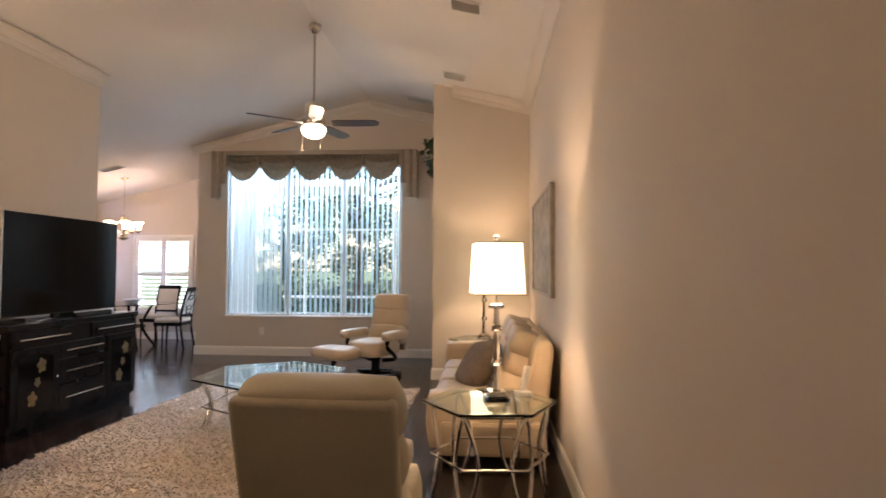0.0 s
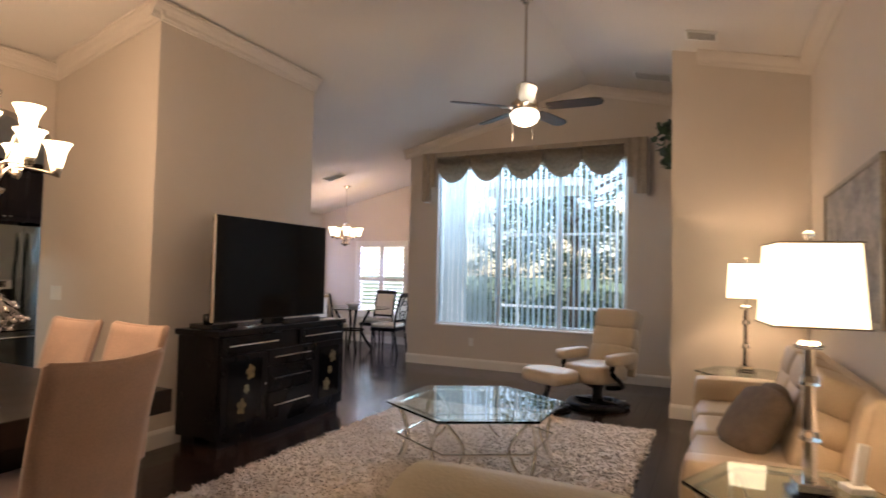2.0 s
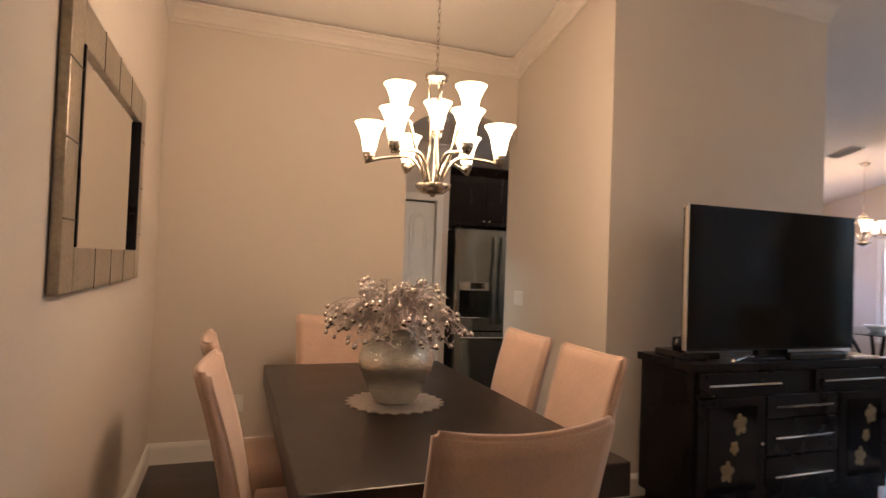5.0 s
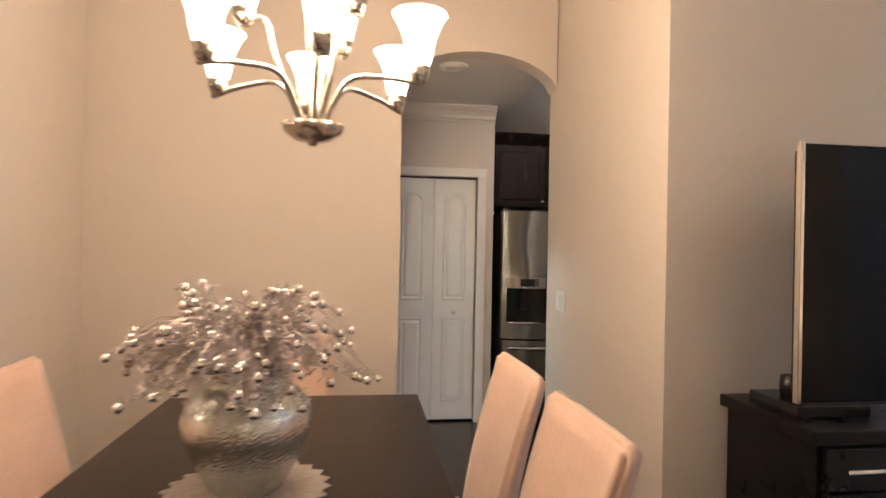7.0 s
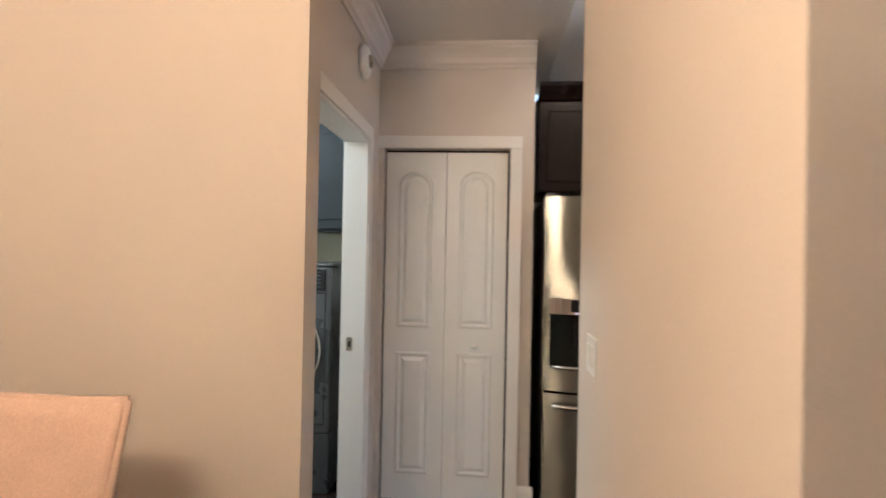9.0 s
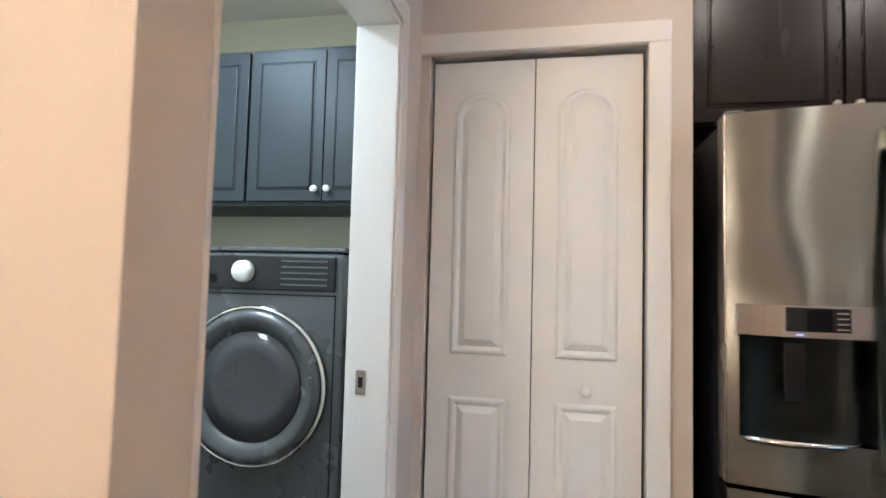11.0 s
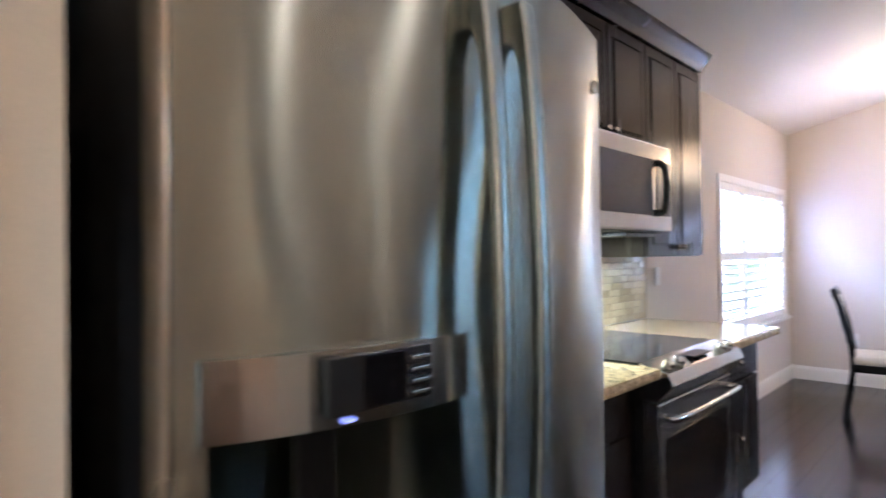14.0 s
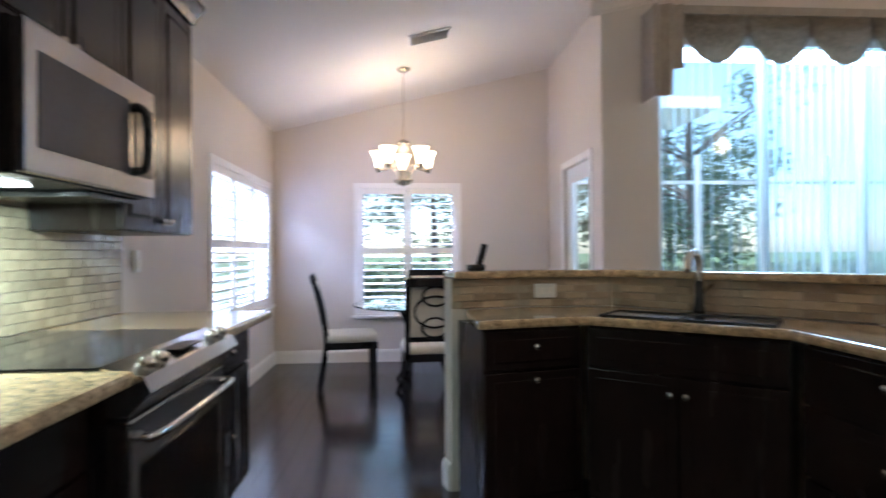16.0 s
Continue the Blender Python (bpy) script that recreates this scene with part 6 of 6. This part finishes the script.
# ---- outdoors ----
setting("ground", bm_box(-300, 300, -300, 300, -0.40, -0.20), GRASS, "mown green lawn around the house", "lawn")
setting("pavement", bm_box(-3.80, 3.0, 9.67, 13.0, -0.19, -0.06, 0.005), PAVE, "pale concrete patio outside the window", "patio")
t = thing("patio_screen", "white aluminium screen posts and rails round the patio", "screen")
for x in (-3.3, -1.35, 0.6, 2.4):
    part("post", bm_box(x - 0.03, x + 0.03, 12.86, 12.92, -0.06, 2.6, 0.004), CAGE, t)
for z in (0.75, 2.2):
    part("rail", bm_box(-3.8, 3.0, 12.87, 12.91, z - 0.025, z + 0.025, 0.003), CAGE, t)

part("eave", bm_box(-3.8, -1.75, 11.6, 12.85, 2.95, 3.10, 0.01), CAGE, t, "white covered eave of the patio")


def tree(at, h, r, n, label, seed, low=0.35):
    g = random.Random(seed)
    t = thing("tree", label, "tree", at)
    b = bm_tube(smooth_line([(0, 0, -0.25), (0.05, 0.03, h * 0.3), (-0.04, 0.05, h * 0.6), (0, 0, h * 0.85)], 4), [0.16 - 0.009 * k for k in range(13)], 8)
    part("trunk", b, BARK, t, soft=True)
    tips = []
    for k in range(14):
        a, z = g.uniform(0, 6.28), h * g.uniform(low, 0.75)
        L = r * g.uniform(0.5, 0.95)
        tip = Vector((L * math.cos(a), L * math.sin(a), z + L * g.uniform(0.0, 0.5)))
        tips.append(tip)
        part("limb", bm_tube(smooth_line([(0, 0, z - 0.2), tip * 0.5 + Vector((0, 0, z * 0.5 - 0.02)), tip], 3), [0.05, 0.04, 0.035, 0.03, 0.02, 0.014, 0.008], 6), BARK, t)
    vs, fs = [], []
    cl = []
    for k in range(70):
        tip = g.choice(tips)
        cl.append(tip * g.uniform(0.45, 1.12) + Vector((g.gauss(0, r * 0.16), g.gauss(0, r * 0.16), (h * 0.35 if tip.z < h * 0.4 else 0) * 0 + g.gauss(0, r * 0.18))) + Vector((0, 0, 0)))
    for i in range(n):
        c = g.choice(cl)
        p = c + Vector((g.gauss(0, 0.22), g.gauss(0, 0.22), g.gauss(0, 0.18)))
        u = Vector((g.gauss(0, 1), g.gauss(0, 1), g.gauss(0, 0.6))).normalized()
        v = u.cross(Vector((g.gauss(0, 1), g.gauss(0, 1), g.gauss(0, 1)))).normalized()
        L, w = g.uniform(0.06, 0.13), g.uniform(0.025, 0.05)
        k = len(vs)
        vs += [tuple(p - u * L), tuple(p + v * w), tuple(p + u * L), tuple(p - v * w)]
        fs.append((k, k + 1, k + 2, k + 3))
    me = bpy.data.meshes.new("crown")
    me.from_pydata(vs, [], fs)
    me.materials.append(TREELEAF)
    c = new("crown", me)
    c.parent = t
    c["kind"] = "stuff"


tree((-3.0, 16.6, -0.2), 6.6, 2.4, 4800, "leafy dark green shade tree beyond the patio", 3, 0.45)
tree((0.7, 17.0, -0.2), 5.6, 2.1, 3200, "leafy dark green tree beside the patio", 13, 0.28)
tree((-8.6, 26.0, -0.2), 6.0, 2.4, 3500, "leafy green tree behind the breakfast nook", 5)
tree((-13.5, 14.0, -0.2), 6.5, 2.6, 5000, "leafy green tree beside the house", 7)
tree((3.5, 24.0, -0.2), 7.0, 3.0, 6000, "leafy green tree far beyond the lawn", 8)
tree((-4.5, 27.0, -0.2), 7.5, 3.2, 6000, "leafy green tree far beyond the lawn", 11)
vs, fs = [], []
g = random.Random(21)
for i in range(9000):
    p = Vector((g.uniform(-9, 8), 20 + g.gauss(0, 0.4), g.uniform(-0.2, 0.95) * (0.8 + 0.2 * math.sin(i))))
    u = Vector((g.gauss(0, 1), g.gauss(0, 1), g.gauss(0, 1))).normalized()
    v = u.orthogonal().normalized()
    k = len(vs)
    vs += [tuple(p - u * 0.12), tuple(p + v * 0.06), tuple(p + u * 0.12), tuple(p - v * 0.06)]
    fs.append((k, k + 1, k + 2, k + 3))
me = bpy.data.meshes.new("hedge")
me.from_pydata(vs, [], fs)
me.materials.append(TREELEAF)
tagged(new("hedge", me), "long low green hedge across the lawn", "hedge", "", "stuff")

# ---- backsplash tiles ----
bs = setting("wall_backsplash", bm_box(X_K + 0.001, X_K + 0.006, 5.57, 7.88, 0.926, 1.40), GROUT, "glass tile backsplash behind the range", "backsplash")
tile_meshes = [mesh_of(bm_box(0, 0.006, 0, w, 0, 0.036, 0.0015, 1), TILE) for w in (0.09, 0.13, 0.17)]
g = random.Random(6)
z = 0.928
while z < 1.36:
    y = 5.572 - g.uniform(0, 0.0)
    while y < 7.86:
        k = g.randrange(3)
        w = (0.09, 0.13, 0.17)[k]
        if y + w > 7.88:
            break
        ob = new("tile", tile_meshes[k])
        ob.parent = bs
        ob.location = (X_K + 0.0065 + g.uniform(0, 0.002), y, z)
        y += w + 0.003
    z += 0.039
bt = setting("wall_bar_tiles", bm_prism(offset(BAR, -0.004)[:4] + BAR[:4][::-1], 0.152, "z", 0.927), GROUT, "stone strip backsplash under the raised bar", "backsplash")
STRIP = mat("tan_stone_tile", (0.36, 0.28, 0.19), 0.3, var=0.16, scale=9, fine=60, bump=0.05, obj=True)
strip = mesh_of(bm_box(0, 0.118, -0.006, 0, 0, 0.034, 0.0015, 1), STRIP)
line = offset(BAR, -0.004)
for (xa, ya), (xb, yb2) in zip(line[:3], line[1:4]):
    L = math.hypot(xb - xa, yb2 - ya)
    ang = math.degrees(math.atan2(yb2 - ya, xb - xa))
    for r in range(4):
        k = 0.0 if r % 2 else 0.05
        while k + 0.12 < L:
            ob = new("tile", strip)
            ob.parent = bt
            c, sn = math.cos(radians(ang)), math.sin(radians(ang))
            ob.matrix_basis = pose(xa + k * c, ya + k * sn, 0.929 + r * 0.0375, 0, 0, ang)
            k += 0.121

# ---- floor boards ----
floor_ob = bpy.data.objects["floor"]
board_mesh = {}
g = random.Random(2)
rest_v, rest_f = [], []
x = -7.04
bw = 0.125
while x < 1.13:
    y = -1.2 - g.uniform(0, 1.2)
    while y < 11.28:
        L = g.choice((0.9, 1.2, 1.5))
        ya, yb3 = max(y, -1.2), min(y + L, 11.28)
        y += L
        if yb3 - ya < 0.05:
            continue
        near = -6.35 < x < -4.1 and 4.4 < ya and yb3 < 11.2
        if near and abs((yb3 - ya) - L) < 1e-6:
            if L not in board_mesh:
                board_mesh[L] = mesh_of(bm_box(0.0003, bw - 0.0003, 0.0003, L - 0.0003, -0.011, 0.0, 0.0006, 1), WOODF)
            ob = new("board", board_mesh[L])
            ob.parent = floor_ob
            ob.location = (x, ya, 0)
        else:
            k = len(rest_v)
            e2 = 0.0008
            rest_v += [(x, ya, -0.011), (x + bw, ya, -0.011), (x + bw, yb3, -0.011), (x, yb3, -0.011),
                       (x + e2, ya + e2, 0), (x + bw - e2, ya + e2, 0), (x + bw - e2, yb3 - e2, 0), (x + e2, yb3 - e2, 0)]
            rest_f += [(k + 4, k + 5, k + 6, k + 7), (k, k + 1, k + 5, k + 4), (k + 1, k + 2, k + 6, k + 5), (k + 2, k + 3, k + 7, k + 6), (k + 3, k, k + 4, k + 7)]
    x += bw
me = bpy.data.meshes.new("boards")
me.from_pydata(rest_v, [], rest_f)
me.materials.append(WOODF)
ob = new("floorboard", me)
ob.parent = floor_ob
ob["kind"] = "stuff"
